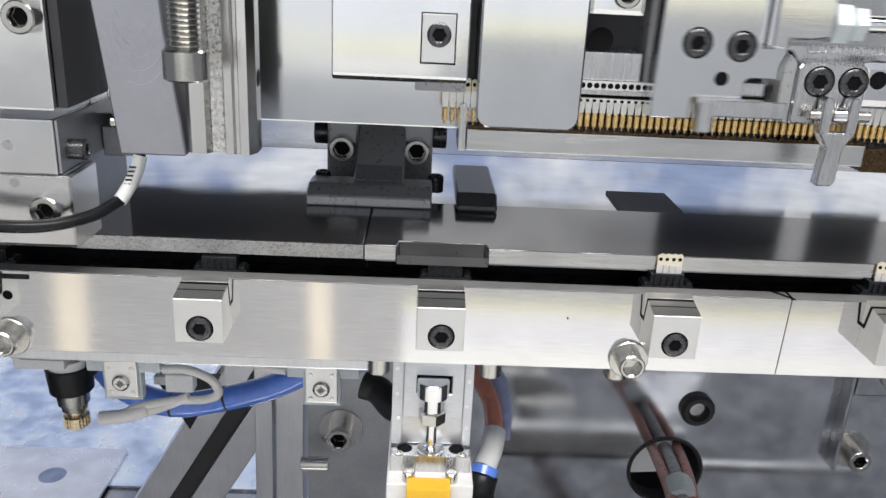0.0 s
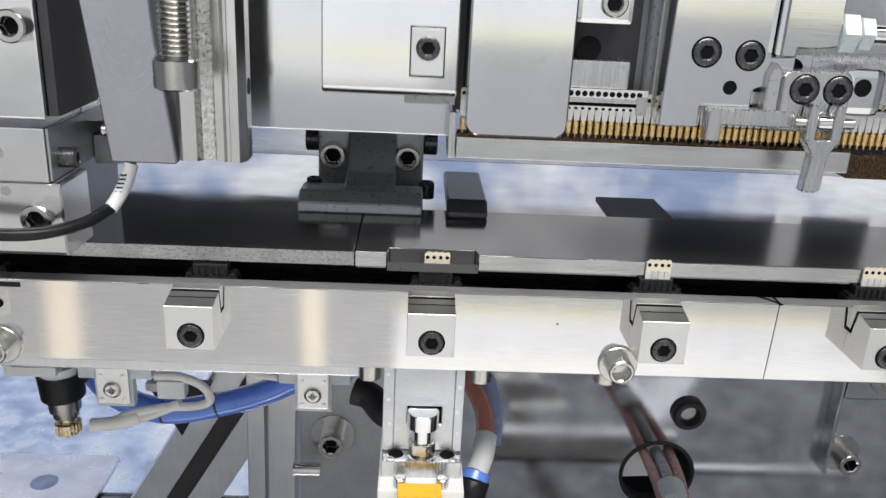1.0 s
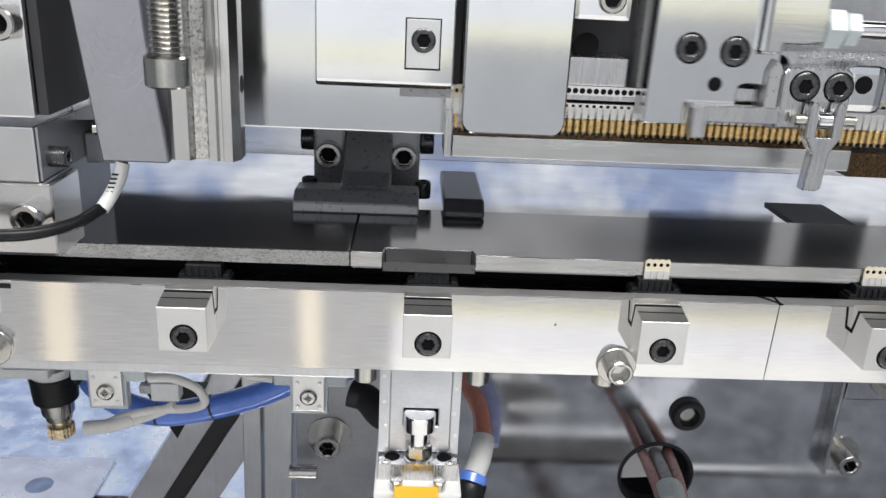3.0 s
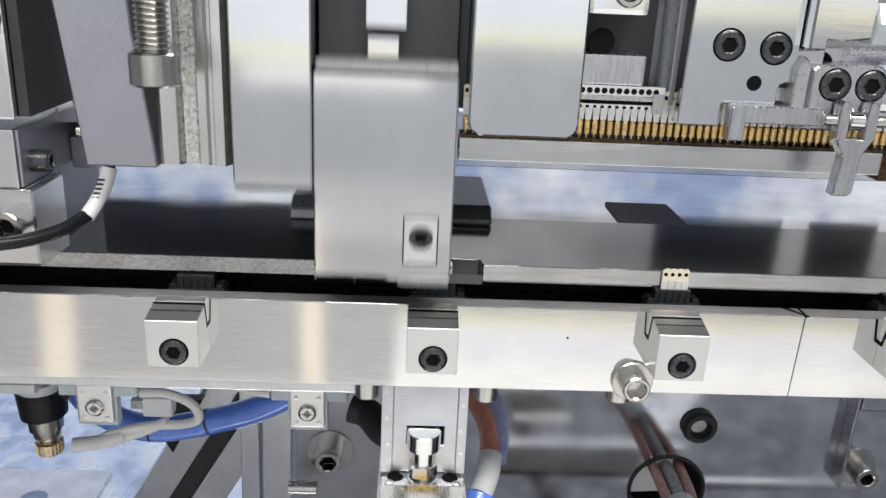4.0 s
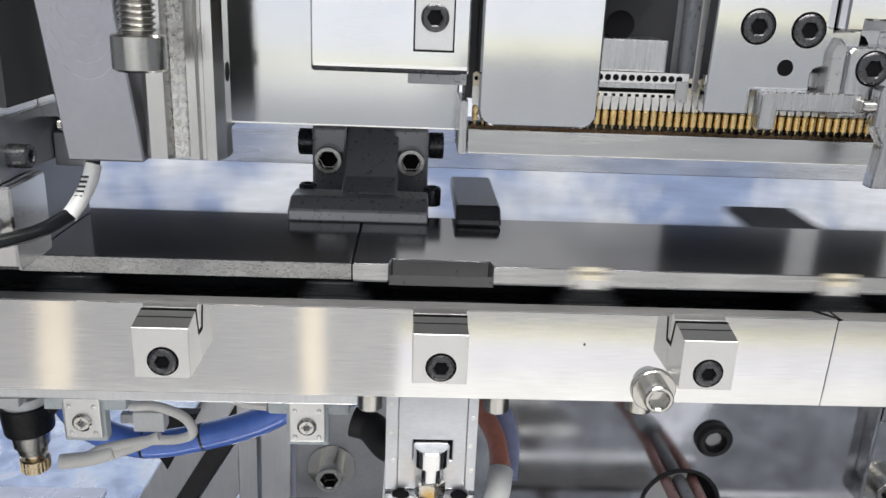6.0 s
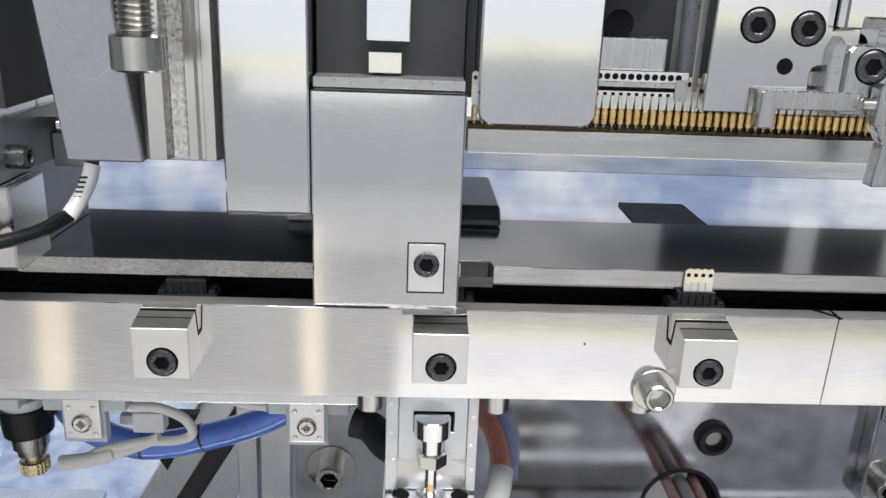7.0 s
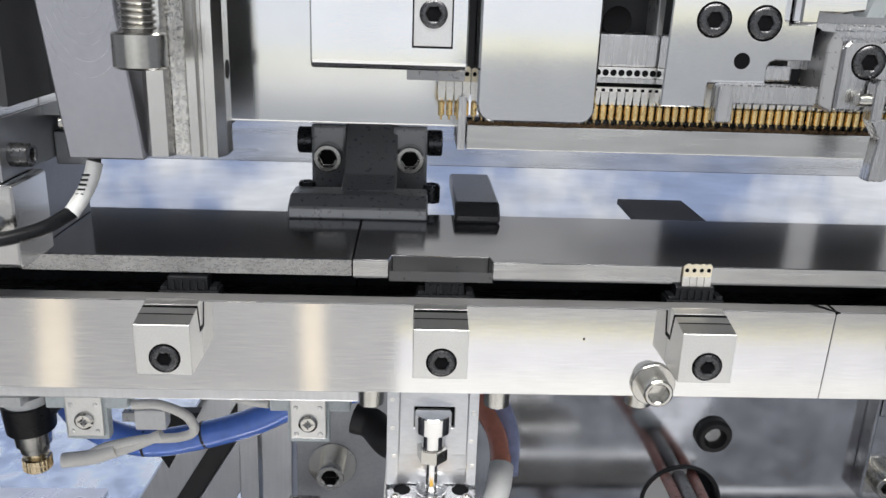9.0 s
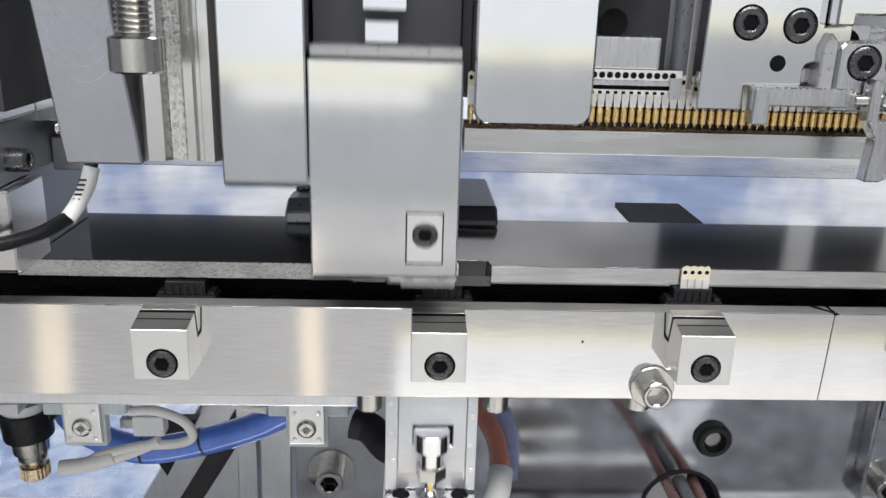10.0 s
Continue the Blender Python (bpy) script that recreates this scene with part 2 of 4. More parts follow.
def lathe(bm, a, b, rings, seg=28, smooth=True, hollow=False):
    """Turned about the line from a towards b: rings of (way along in mm, radius, sides of the outline: 0 is round, 6 a hexagon)."""
    o, w, u, v = frame_of(a, b)
    prev, first = None, None
    for ring in rings:
        s, r, *h = ring
        n = h[0] if h else 0
        row = []
        for i in range(seg):
            t = 2 * math.pi * i / seg
            k = r
            if n:
                q = 2 * math.pi / n
                k = r / math.cos((t % q) - q / 2)
            row.append(bm.verts.new((o + w * s + u * (k * math.cos(t)) + v * (k * math.sin(t))) * MM))
        if prev:
            for i in range(seg):
                f = bm.faces.new((prev[i], prev[(i + 1) % seg], row[(i + 1) % seg], row[i]))
                f.smooth = smooth
        else:
            first = row
        prev = row
    if hollow:
        for i in range(seg):
            bm.faces.new((prev[i], prev[(i + 1) % seg], first[(i + 1) % seg], first[i]))
        return bm
    bm.faces.new(first[::-1])
    bm.faces.new(prev)
    return bm


def rod(bm, a, b, r, seg=24, ch=0.25):
    n = (Vector(b) - Vector(a)).length
    return lathe(bm, a, b, [(0, r - ch), (0, r - ch), (ch, r), (ch, r), (n - ch, r), (n - ch, r), (n, r - ch), (n, r - ch)], seg)


def pipe(bm, pts, r, seg=14, steps=10):
    """A hose through the points, rounded by a Catmull-Rom curve."""
    P = [Vector(p) for p in pts]
    P = [P[0] * 2 - P[1]] + P + [P[-1] * 2 - P[-2]]
    line = []
    for i in range(1, len(P) - 2):
        for k in range(steps):
            t = k / steps
            a, b, c, d = P[i - 1], P[i], P[i + 1], P[i + 2]
            line.append(0.5 * ((2 * b) + (c - a) * t + (2 * a - 5 * b + 4 * c - d) * t * t + (3 * b - a - 3 * c + d) * t ** 3))
    line.append(P[-2])
    prev, first, u = None, None, None
    for i, p in enumerate(line):
        w = (line[min(i + 1, len(line) - 1)] - line[max(i - 1, 0)]).normalized()
        u = w.orthogonal().normalized() if u is None else (u - w * u.dot(w)).normalized()
        v = w.cross(u)
        row = [bm.verts.new((p + u * (r * math.cos(2 * math.pi * j / seg)) + v * (r * math.sin(2 * math.pi * j / seg))) * MM) for j in range(seg)]
        if prev:
            for j in range(seg):
                bm.faces.new((prev[j], prev[(j + 1) % seg], row[(j + 1) % seg], row[j])).smooth = True
        else:
            first = row
        prev = row
    bm.faces.new(first[::-1])
    bm.faces.new(prev)
    return bm


def B():
    return bmesh.new()


def part(name, bm, material, parent=None, label=""):
    me = bpy.data.meshes.new(name)
    bmesh.ops.recalc_face_normals(bm, faces=bm.faces[:])
    for e in bm.edges:
        if len(e.link_faces) == 2 and e.calc_face_angle() > 0.55:
            e.smooth = False
    bm.to_mesh(me)
    bm.free()
    me.materials.append(material)
    ob = new(name, me)
    if parent:
        ob.parent = parent
    if label:
        tagged(ob, label)
    return ob


def thing(name, label, category, group="", kind="", at=(0, 0, 0)):
    ob = new(name)
    ob.empty_display_size = 0.01
    ob.location = [k * MM for k in at]
    return tagged(ob, label, category, group, kind)


def screw_rings(r, h, socket, depth=0.55):
    return [(0, r), (0, r), (h - 0.4, r), (h - 0.4, r), (h, r - 0.4), (h, r - 0.4), (h, socket * 1.18), (h, socket * 1.18), (h - 0.35, socket, 6), (h - 0.35, socket, 6), (h - depth * h, socket, 6), (h - depth * h, socket, 6), (h - depth * h - 0.3, 0.2)]


def hole(at, way, r, seg=28):
    """The mouth of a bore, with a thin rim; a dark material paints the shade inside."""
    return lathe(B(), at, Vector(at) + Vector(way), [(-0.2, r), (0.02, r), (0.02, r), (0.07, r - 0.12), (0.03, r - 0.3), (0.03, r - 0.3)], seg)


def low_head_rings(at, way, r, socket, proud=0.95):
    """A socket screw head that stands a little proud of its face."""
    p = proud
    return lathe(B(), at, Vector(at) + Vector(way), [(-0.2, r), (p - 0.45, r), (p - 0.45, r), (p - 0.12, r - 0.25), (p, r - 0.6), (p, r - 0.6), (p, socket * 1.22), (p, socket * 1.22), (p - 0.15, socket, 6), (p - 0.15, socket, 6), (0.08, socket, 6), (0.08, socket, 6), (0.06, 0.2)], 36)


def low_head(at, way, r, socket, proud, parent):
    """A black low head with a lighter ring drawn as its rim glint and a dark hexagon socket."""
    head = part("screw", low_head_rings(at, way, r, socket, proud), OXIDE, parent, "black socket screw")
    a = Vector(at)
    to = a + Vector(way)
    part("glint_rim", lathe(B(), a, to, [(proud - 0.30, r - 0.02), (proud - 0.05, r - 0.38), (proud + 0.02, r - 0.62), (proud - 0.1, r - 0.7)], 36, True, True), RIM, head, "lighter ring drawn as the rim's glint")
    part("socket", lathe(B(), a, to, [(0.0, socket * 0.98, 6), (0.14, socket * 0.98, 6), (0.16, 0.3)], 36), VOID, head)
    return head


def socket_head(name, at, to, r, h, socket, material, parent, label="", bore=None):
    """A socket cap screw head with a dark hexagon socket."""
    head = part(name, lathe(B(), at, to, screw_rings(r, h, socket), 36), material, parent, label)
    d = h - 0.55 * h
    part("socket", lathe(B(), at, to, [(d - 0.1, socket * 0.97, 6), (d + 0.06, socket * 0.97, 6), (d + 0.08, 0.3)], 36), bore or VOID, head)
    return head


def cap_screw(name, at, way, r, h, socket, material, label, washer=0.0, group="", bore=None):
    """A socket head screw whose head stands on the point at and grows along way."""
    a, w = Vector(at), Vector(way)
    t = thing(name, label, "screw", group)
    if washer:
        part("washer", lathe(B(), a, a + w, [(0, washer), (1.0, washer), (1.0, washer), (1.2, washer - 0.2), (1.2, washer - 0.2), (1.2, r)], 36), material, t)
        a = a + w * 1.15
    socket_head("head", a, a + w, r, h, socket, material, t, "", bore)
    return t

# ---------------------------------------------------------------- the room and the machine's plates
def slab(name, x0, x1, y0, y1, z0, z1, material, label, category, bevel=0.0):
    ob = part(name, box(B(), x0, x1, y0, y1, z0, z1, bevel), material)
    return tagged(ob, label, category, kind="structure")


slab("floor", -2600, 2600, -2600, 2600, -920, -900, FLOORM, "grey painted workshop floor", "floor")
slab("ceiling", -2600, 2600, -2600, 2600, 1800, 1820, ROOM, "pale painted workshop ceiling", "ceiling")
slab("wall_west", -2620, -2600, -2600, 2600, -900, 1800, ROOM, "pale painted workshop wall", "wall")
slab("wall_east", 2600, 2620, -2600, 2600, -900, 1800, ROOM, "pale painted workshop wall", "wall")
slab("wall_south", -2600, 2600, -2620, -2600, -900, 1800, ROOM, "pale painted workshop wall", "wall")
slab("wall_north", -2600, 2600, 2600, 2620, -900, 1800, ROOM, "pale painted workshop wall", "wall")
# glowing sheet added for the decks and film to reflect
part("backdrop", box(B(), -1500, 1500, 640, 642, -249, 170, 0), cloudy_glow("rear_glow", 1.0, (0.36, 0.44, 0.66, 1), (0.90, 0.92, 0.97, 1)))
tagged(bpy.data.objects["backdrop"], "glowing blue and white cloud sheet added beyond the machine", "backdrop", kind="structure")
# more glowing sheets, placed to give the cover bars' pale reflections
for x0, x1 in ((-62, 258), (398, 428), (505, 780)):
    o = part("backdrop", box(B(), x0, x1, 640, 642, 170.2, 330, 0), cloudy_glow("rear_opening_glow", 0.68, (0.5, 0.5, 0.52, 1), (0.9, 0.9, 0.9, 1)))
    tagged(o, "pale glowing sheet added in an opening of the rear hood", "backdrop", kind="structure")
# unseen hood, added to keep reflections dark between the glowing sheets
for x0, x1, z0 in ((-1500, -62, 170.5), (-62, 258, 330.5), (258, 398, 170.5), (398, 428, 330.5), (428, 505, 170.5), (505, 780, 330.5), (780, 1500, 170.5)):
    slab("hood_back", x0, x1, 640, 650, z0, 700, HOOD, "unseen charcoal rear hood that darkens the reflections", "hood")
slab("hood_top", -1500, 1500, -120, 639, 420, 430, HOOD, "unseen charcoal top hood that blocks light from above", "hood")
# unseen bench, added for the rail to reflect
slab("bench_top", -1300, 1300, -1500, -260, -350, -330, BENCH, "unseen grey laminate workbench added before the machine for reflections", "bench")
# unseen sheets added as tones in the rail's reflection and to bounce light
for x0, x1, y0, y1, m, words in ((-20, 640, -742, -632, LAVENDER, "unseen pale lavender sheet added for the rail to reflect"), (-20, 640, -764, -742.3, STRAW, "unseen pale yellow strip added for the rail's reflected line"),
                                 (-20, 560, -631.7, -560, MATT_WHITE, "unseen white sheet added for the rail to reflect"), (-560, 480, -559.7, -264, MATT_WHITE, "unseen wide white sheet added to bounce light under the rail")):
    o = part("reflector_sheet", box(B(), x0, x1, y0, y1, -329.9, -329, 0.2), m)
    tagged(o, words, "paper")
# unseen strips, tapered so that their reflections stand upright on the rail
for near, far, w in ((-106, -194, 22), (-372, -668, 34)):
    o = part("reflector_strip", prism(B(), [(near - w / 2, -562), (near + w / 2, -562), (far + w * 0.9, -1250), (far - w * 0.9, -1250)], -329.9, -328.8, "z", 0), CREAM)
    tagged(o, "unseen narrow cream strip added as a band in the rail's reflection", "paper", "paper strips")
slab("base_plate", -620, 620, -150, 639, -262, -250, SMOKED, "polished steel machine base plate", "base plate")
slab("rear_deck", -330, 330, 175.64, 330, 8, 14, DECKST, "satin grey steel deck behind the polished plate", "deck plate", 0.4)
slab("deck_plate", -330, 330, 69, 175.6, 8, 14, DECKPOL, "polished steel deck plate behind the rail", "deck plate", 0.4)
def back_plate():
    """An upright plate in two halves round the port's opening."""
    cx, cz, r = 155.3, -195.0, 22.5
    bm = B()
    for side in (-1, 1):
        arc = [(cx + side * r * math.sin(a), cz + r * math.cos(a)) for a in np.linspace(0, math.pi, 25)]
        edge = 0 if side < 0 else 420
        prism(bm, [(cx, 7)] + arc + [(cx, -249), (edge, -249), (edge, 7)], 222, 232, "y", 0)
    tagged(part("back_plate", bm, STREAKY), "polished vertical steel plate with a round port", "plate", kind="structure")


back_plate()


# ---------------------------------------------------------------- front rail
def front_rail():
    r = thing("front_rail", "brushed aluminium front rail with screwed clamp blocks", "rail")
    bm = B()
    prism(bm, [(-190, -14.5), (106.9, -14.5), (107.5, 11.5), (-190, 11.5)], 11.7, 17.2, "y", 0.14)
    part("rail_bar", bm, BRUSHED, r)
    bm = B()
    prism(bm, [(107.05, -14.5), (210, -14.5), (210, 11.5), (108.1, 11.5), (107.65, 10.9)], 11.7, 17.2, "y", 0.14)
    part("rail_bar", bm, BRUSHED, r)
    bm = B()
    box(bm, -190, 210, 17.21, 38, -6, 6.8, 0.2)
    part("channel_floor", bm, BELT, r, "black conveyor channel floor")
    # thin caps whose colour carries the top's reflected grey
    for p, q in ((-190, 107.3), (108.3, 210)):
        part("rail_top", box(B(), p, q, 11.85, 17.15, 11.5, 11.62, 0.04), RAILTOP, r, "top of the rail, toned grey in place of its reflection")
    part("end_slot", box(B(), -131, -122.3, 11.55, 12.2, 9.0, 10.6, 0.1), BLACK, r)
    part("tapped_hole", hole((-129.4, 11.7, 3.7), (0, -1, 0), 1.5), VOID, r)
    part("joint_notch", prism(B(), [(107.2, 11.66), (108.6, 11.66), (104.6, 17.1), (102.5, 17.1)], 11.3, 11.70, "z", 0), VOID, r)
    part("spot", box(B(), 39, 39.5, 11.66, 11.8, 2.2, 2.9, 0), BLACK, r)
    return r


def clamp_block(x):
    c = thing("clamp_block", "bead-blasted aluminium clamp block with a black socket screw", "clamp", "clamp blocks on the rail")
    bm = B()
    # sloping top, and a jaw let in behind a slanted slot
    prism(bm, [(0, -4.1), (11.68, -4.1), (11.68, 3.4), (9.5, 3.4), (7.7, 11.2), (0, 9.6)], -7.0, 7.0, "x", 0.1)
    part("body", bm, BEAD, c)
    part("jaw", prism(B(), [(8.9, 11.5), (11.68, 12.2), (11.68, 4.6), (10.4, 4.6)], -6.9, 6.9, "x", 0.05), BEAD, c)
    # dark sheets, slightly proud, that paint the shade of slot and groove
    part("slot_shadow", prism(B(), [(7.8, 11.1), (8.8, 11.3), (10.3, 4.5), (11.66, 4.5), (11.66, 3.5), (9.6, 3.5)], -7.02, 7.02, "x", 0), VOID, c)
    part("jaw_groove", box(B(), -6.9, 6.9, 4.6, 4.95, 10.3, 10.68, 0), VOID, c)
    pocket = part("screw_pocket", hole((0.3, 0, 0.5), (0, -1, 0), 4.0), VOID, c)
    low_head((0.3, 0, 0.5), (0, -1, 0), 3.5, 1.75, 0.95, pocket)
    c.location = (x * MM, 0, 0)
    return c


front_rail()
for cx in (-139.0, -70.0, 0.0, 69.0, 137.5):
    clamp_block(cx)
for bx, bz in ((59.4, -10.4), (-130.0, -9.8)):
    cap_screw("rail_screw", (bx, 11.6, bz), (0, -1, 0), 4.0, 5.3, 2.5, STAINLESS, "stainless socket cap screw with a washer in the rail", 6.1, "rail screws", STAINLESS)


# ---------------------------------------------------------------- cover bars behind the channel
def cover_bar(x0, x1, notch=None):
    c = thing("cover_bar", "dark ground steel cover bar along the conveyor channel", "cover bar", "cover bars")
    if notch:
        a, b = notch
        out = [(x0, 20), (a, 20), (a + 0.8, 24.5), (b - 0.8, 24.5), (b, 20), (x1, 20), (x1, 67.5), (x0, 67.5)]
        prism(bm := B(), out, 15.6, 21, "z", 0.35)
        part("bar", bm, GROUND, c)
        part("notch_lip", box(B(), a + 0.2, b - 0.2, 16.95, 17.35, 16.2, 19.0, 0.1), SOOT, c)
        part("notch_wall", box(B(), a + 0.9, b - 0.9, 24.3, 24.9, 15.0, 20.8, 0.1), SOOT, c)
    else:
        part("bar", box(B(), x0, x1, 20, 67.5, 16.4, 21, 0.4), GROUND, c)
    spans = ((x0, notch[0] - 0.2), (notch[1] + 0.2, x1)) if notch else ((x0, x1),)
    for p, q in spans:
        part("front_edge", box(B(), p, q, 19.7, 19.98, 16.5, 20.9, 0.06), GRIND if notch else GRITTY, c, "ground front edge")
    part("skirt", box(B(), -190 if x0 < -100 else x0, x1, 38.1, 67, -8, 15.5, 0.2), BLACK, c)
    return c


cover_bar(-112, -24.1)
cover_bar(-23.7, 210, (-14.0, 14.3))


def tee_bracket():
    t = thing("tee_bracket", "dark steel tee bracket bolted behind the cover", "bracket")
    prism(B0 := B(), [(59, 21.05), (78, 21.05), (78, 26.9), (66, 27.4), (59.4, 24.6)], -47.0, -3.0, "x", 0.5)
    part("crossbar", B0, DARKST, t)
    bm = B()
    prism(bm, [(72, 27.3), (84, 30), (104, 44), (112, 62), (118, 62), (118, 14.05), (106, 14.05), (104, 22), (72, 22)], -31.5, -13.5, "x", 0.4)
    part("stem", bm, DARKST, t)
    for sx, side in ((-38.0, -1), (-9.0, 1)):
        part("boss", box(B(), sx - 6.2, sx + 6.2, 100, 117, 14.05, 44, 1.2), DARKST, t)
        socket_head("bolt", (sx, 100, 33), (sx, 90, 33), 5.0, 6.0, 2.9, STAINLESS, t)
        part("side_knob", lathe(B(), (sx + side * 6.3, 108, 37), (sx + side * 20, 108, 37), [(0, 4.4), (0.4, 4.8), (5.0, 4.8), (5.4, 4.4)], 28), OXIDE, t)
    for sx in (-43.5, -1.5):
        part("rear_screw", lathe(B(), (sx, 82, 21.5), (sx, 82, 40), [(0, 3.0), (5.6, 3.0), (6.2, 2.5), (6.2, 1.5), (4.0, 1.4)], 24), OXIDE, t)
    return t


tee_bracket()
part("stop_block", prism(B(), [(58, 21.05), (107, 21.05), (107, 25.5), (104, 26.6), (63, 26.6), (58, 22.6)], 5.7, 20.0, "x", 0.7), SOOT)
tagged(bpy.data.objects["stop_block"], "dark chamfered steel stop block on the cover bar", "block")
walker = part("beam_plate", box(B(), 66.5, 90.0, 68.2, 96, 18.6, 20.6, 0.3), HOOD)
tagged(walker, "dark flat plate of the sliding walking beam", "plate")

# ---------------------------------------------------------------- upper plates
back_up = thing("upper_plate", "satin nickel-plated upright plate behind the press head", "plate")
part("plate", box(B(), -105, 3.2, 25, 37, 57, 190, 0.5), HONED, back_up)
hang = thing("upper_beam", "dark machine beam above the rail", "beam")
part("beam", box(B(), -200, 220, 60, 110, 130, 210, 1), GREY, hang)
part("web", box(B(), -200, 220, 37.2, 59.8, 120, 210, 1), GREY, hang)


def press_guide():
    g = thing("press_guide", "fixed satin steel guide block beside the press head", "guide block")
    pts = [(6.4, 140), (6.4, 66)]
    pts += [(6.4 + 3.5 - 3.5 * math.cos(a), 66 - 3.5 * math.sin(a)) for a in (0.4, 0.8, 1.2, 1.57)]
    pts += [(34 - 3.5 + 3.5 * math.sin(a), 66 - 3.5 * math.cos(a)) for a in (0, 0.4, 0.8, 1.2, 1.57)]
    pts += [(34, 140)]
    prism(bm := B(), pts, 0, 24, "y", 0.5)
    part("block", bm, SATIN, g)
    part("rib", box(B(), 2.6, 4.6, 9, 24.9, 54, 67, 0.3), MACHINED, g)
    # charcoal strip standing in for the shade in the slit
    part("slit_shade", box(B(), 3.9, 6.3, 13, 24.9, 67.1, 140, 0.2), HOOD, g, "dark strip painting the shade in the slit between guide and ram")
    return g


press_guide()


def press_head():
    h = thing("press_ram", "satin steel press ram that strikes down", "press")
    # front tool with an inset clamp plate
    bm = B()
    prism(bm, [(-3, 75.5), (-1.8, 74.0), (9, 74.0), (9, 127), (-3, 127)], -31.5, 3.6, "x", 0.4)
    part("tool", bm, SATIN, h)
    part("chamfer_strip", box(B(), -10, 3.4, 1, 9, 71.5, 73.9, 0.2), DARKST, h)
    ins = part("insert", box(B(), -8.6, -0.2, -3.6, -3.02, 79.5, 91.5, 0.15), BEAD, h)
    part("insert_recess", box(B(), -8.95, 0.15, -3.3, -3.01, 79.0, 91.8, 0.05), BLACK, h)
    low_head((-4.3, -3.6, 86.4), (0, -1, 0), 3.1, 1.6, 0.7, ins)
    # side shoulder, standing higher
    prism(bm := B(), [(-3, 98.0), (-2, 97.0), (12, 97.0), (12, 190), (-3, 190)], -51.3, -31.9, "x", 0.4)
    part("shoulder", bm, SATIN, h)
    # slide behind the tool: dark guideway with a bright centre bar
    part("guideway", box(B(), -31.4, 3.4, 9.1, 14, 76, 215, 0.3), HOOD, h)
    part("centre_bar", box(B(), -19.5, -9.5, 4.5, 9.05, 137.5, 215, 0.3), SATIN, h)
    part("centre_pad", box(B(), -19, -11.3, 5.0, 9.05, 130.2, 135, 0.2), SATIN, h)
    part("ledge", box(B(), -31.3, 3.4, 0, 9.05, 127.2, 129.5, 0.3), DARKST, h)
    return h


HEAD = press_head()


# ---------------------------------------------------------------- terminal feed track
def feed_track():
    t = thing("feed_track", "ground steel feed track under a strip of gold terminals", "feed track")
    part("bar", box(B(), 4.9, 118, 9.0, 24.5, 54.2, 60.2, 0.3), GRIND, t)
    part("back_fence", box(B(), 34.4, 150, 14, 24, 60.4, 68, 0.2), BLACK, t)
    part("upper_guide", box(B(), 34.4, 51.5, 9.0, 24, 75.2, 82.8, 0.5), MACHINED, t)
    bar = part("punched_bar", box(B(), 34.4, 57.4, 8.8, 10.6, 72.6, 75.1, 0.15), BEAD, t, "light bar with a row of punched holes")
    for i in range(11):
        part("punched_hole", hole((35.8 + 1.92 * i, 8.8, 73.8), (0, -1, 0), 0.78, 14), VOID, bar)
    part("lower_bar", box(B(), 34.4, 57.4, 8.5, 10.6, 71.4, 72.5, 0.15), MACHINED, t)
    # dark strip painting the shade between lower bar and comb
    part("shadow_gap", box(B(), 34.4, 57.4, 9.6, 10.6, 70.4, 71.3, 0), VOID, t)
    comb = part("comb", box(B(), 34.4, 57.4, 8.9, 10.6, 69.2, 70.3, 0.1), TIN, t, "fine notched comb")
    for i in range(11):
        part("notch", box(B(), 35.2 + 1.92 * i, 36.1 + 1.92 * i, 8.82, 9.0, 69.3, 70.0, 0), VOID, comb)
    bm = B()
    lip = [(5 + k, 60.8 + (0.55 if k % 2 else 0.0) + 0.2 * math.sin(k * 1.7)) for k in range(114)]
    prism(bm, [(5, 60.25)] + lip + [(118, 60.25)], 9.6, 10.2, "y", 0)
    part("serrated_lip", bm, BRONZE, t, "brown serrated strip under the terminals")
    part("lower_comb_back", box(B(), 5, 118, 12.2, 13.9, 60.25, 61.6, 0), OXIDE, t)
    part("stop_tab", box(B(), 54.3, 57.2, 8.1, 8.45, 68.4, 73.4, 0.1), DARKST, t)
    # charcoal panel added to darken the gap between guide and carriage
    part("recess", box(B(), 34.4, 56, 20, 24.4, 70, 130, 0.2), HOOD, t)
    part("rear_plate", box(B(), 57, 190, 24.6, 32, 60, 140, 0.4), GREY, t)
    part("tail", box(B(), 118.2, 190, 9.5, 24.5, 52.5, 59.5, 0.4), BRONZE, t)
    return t


feed_track()


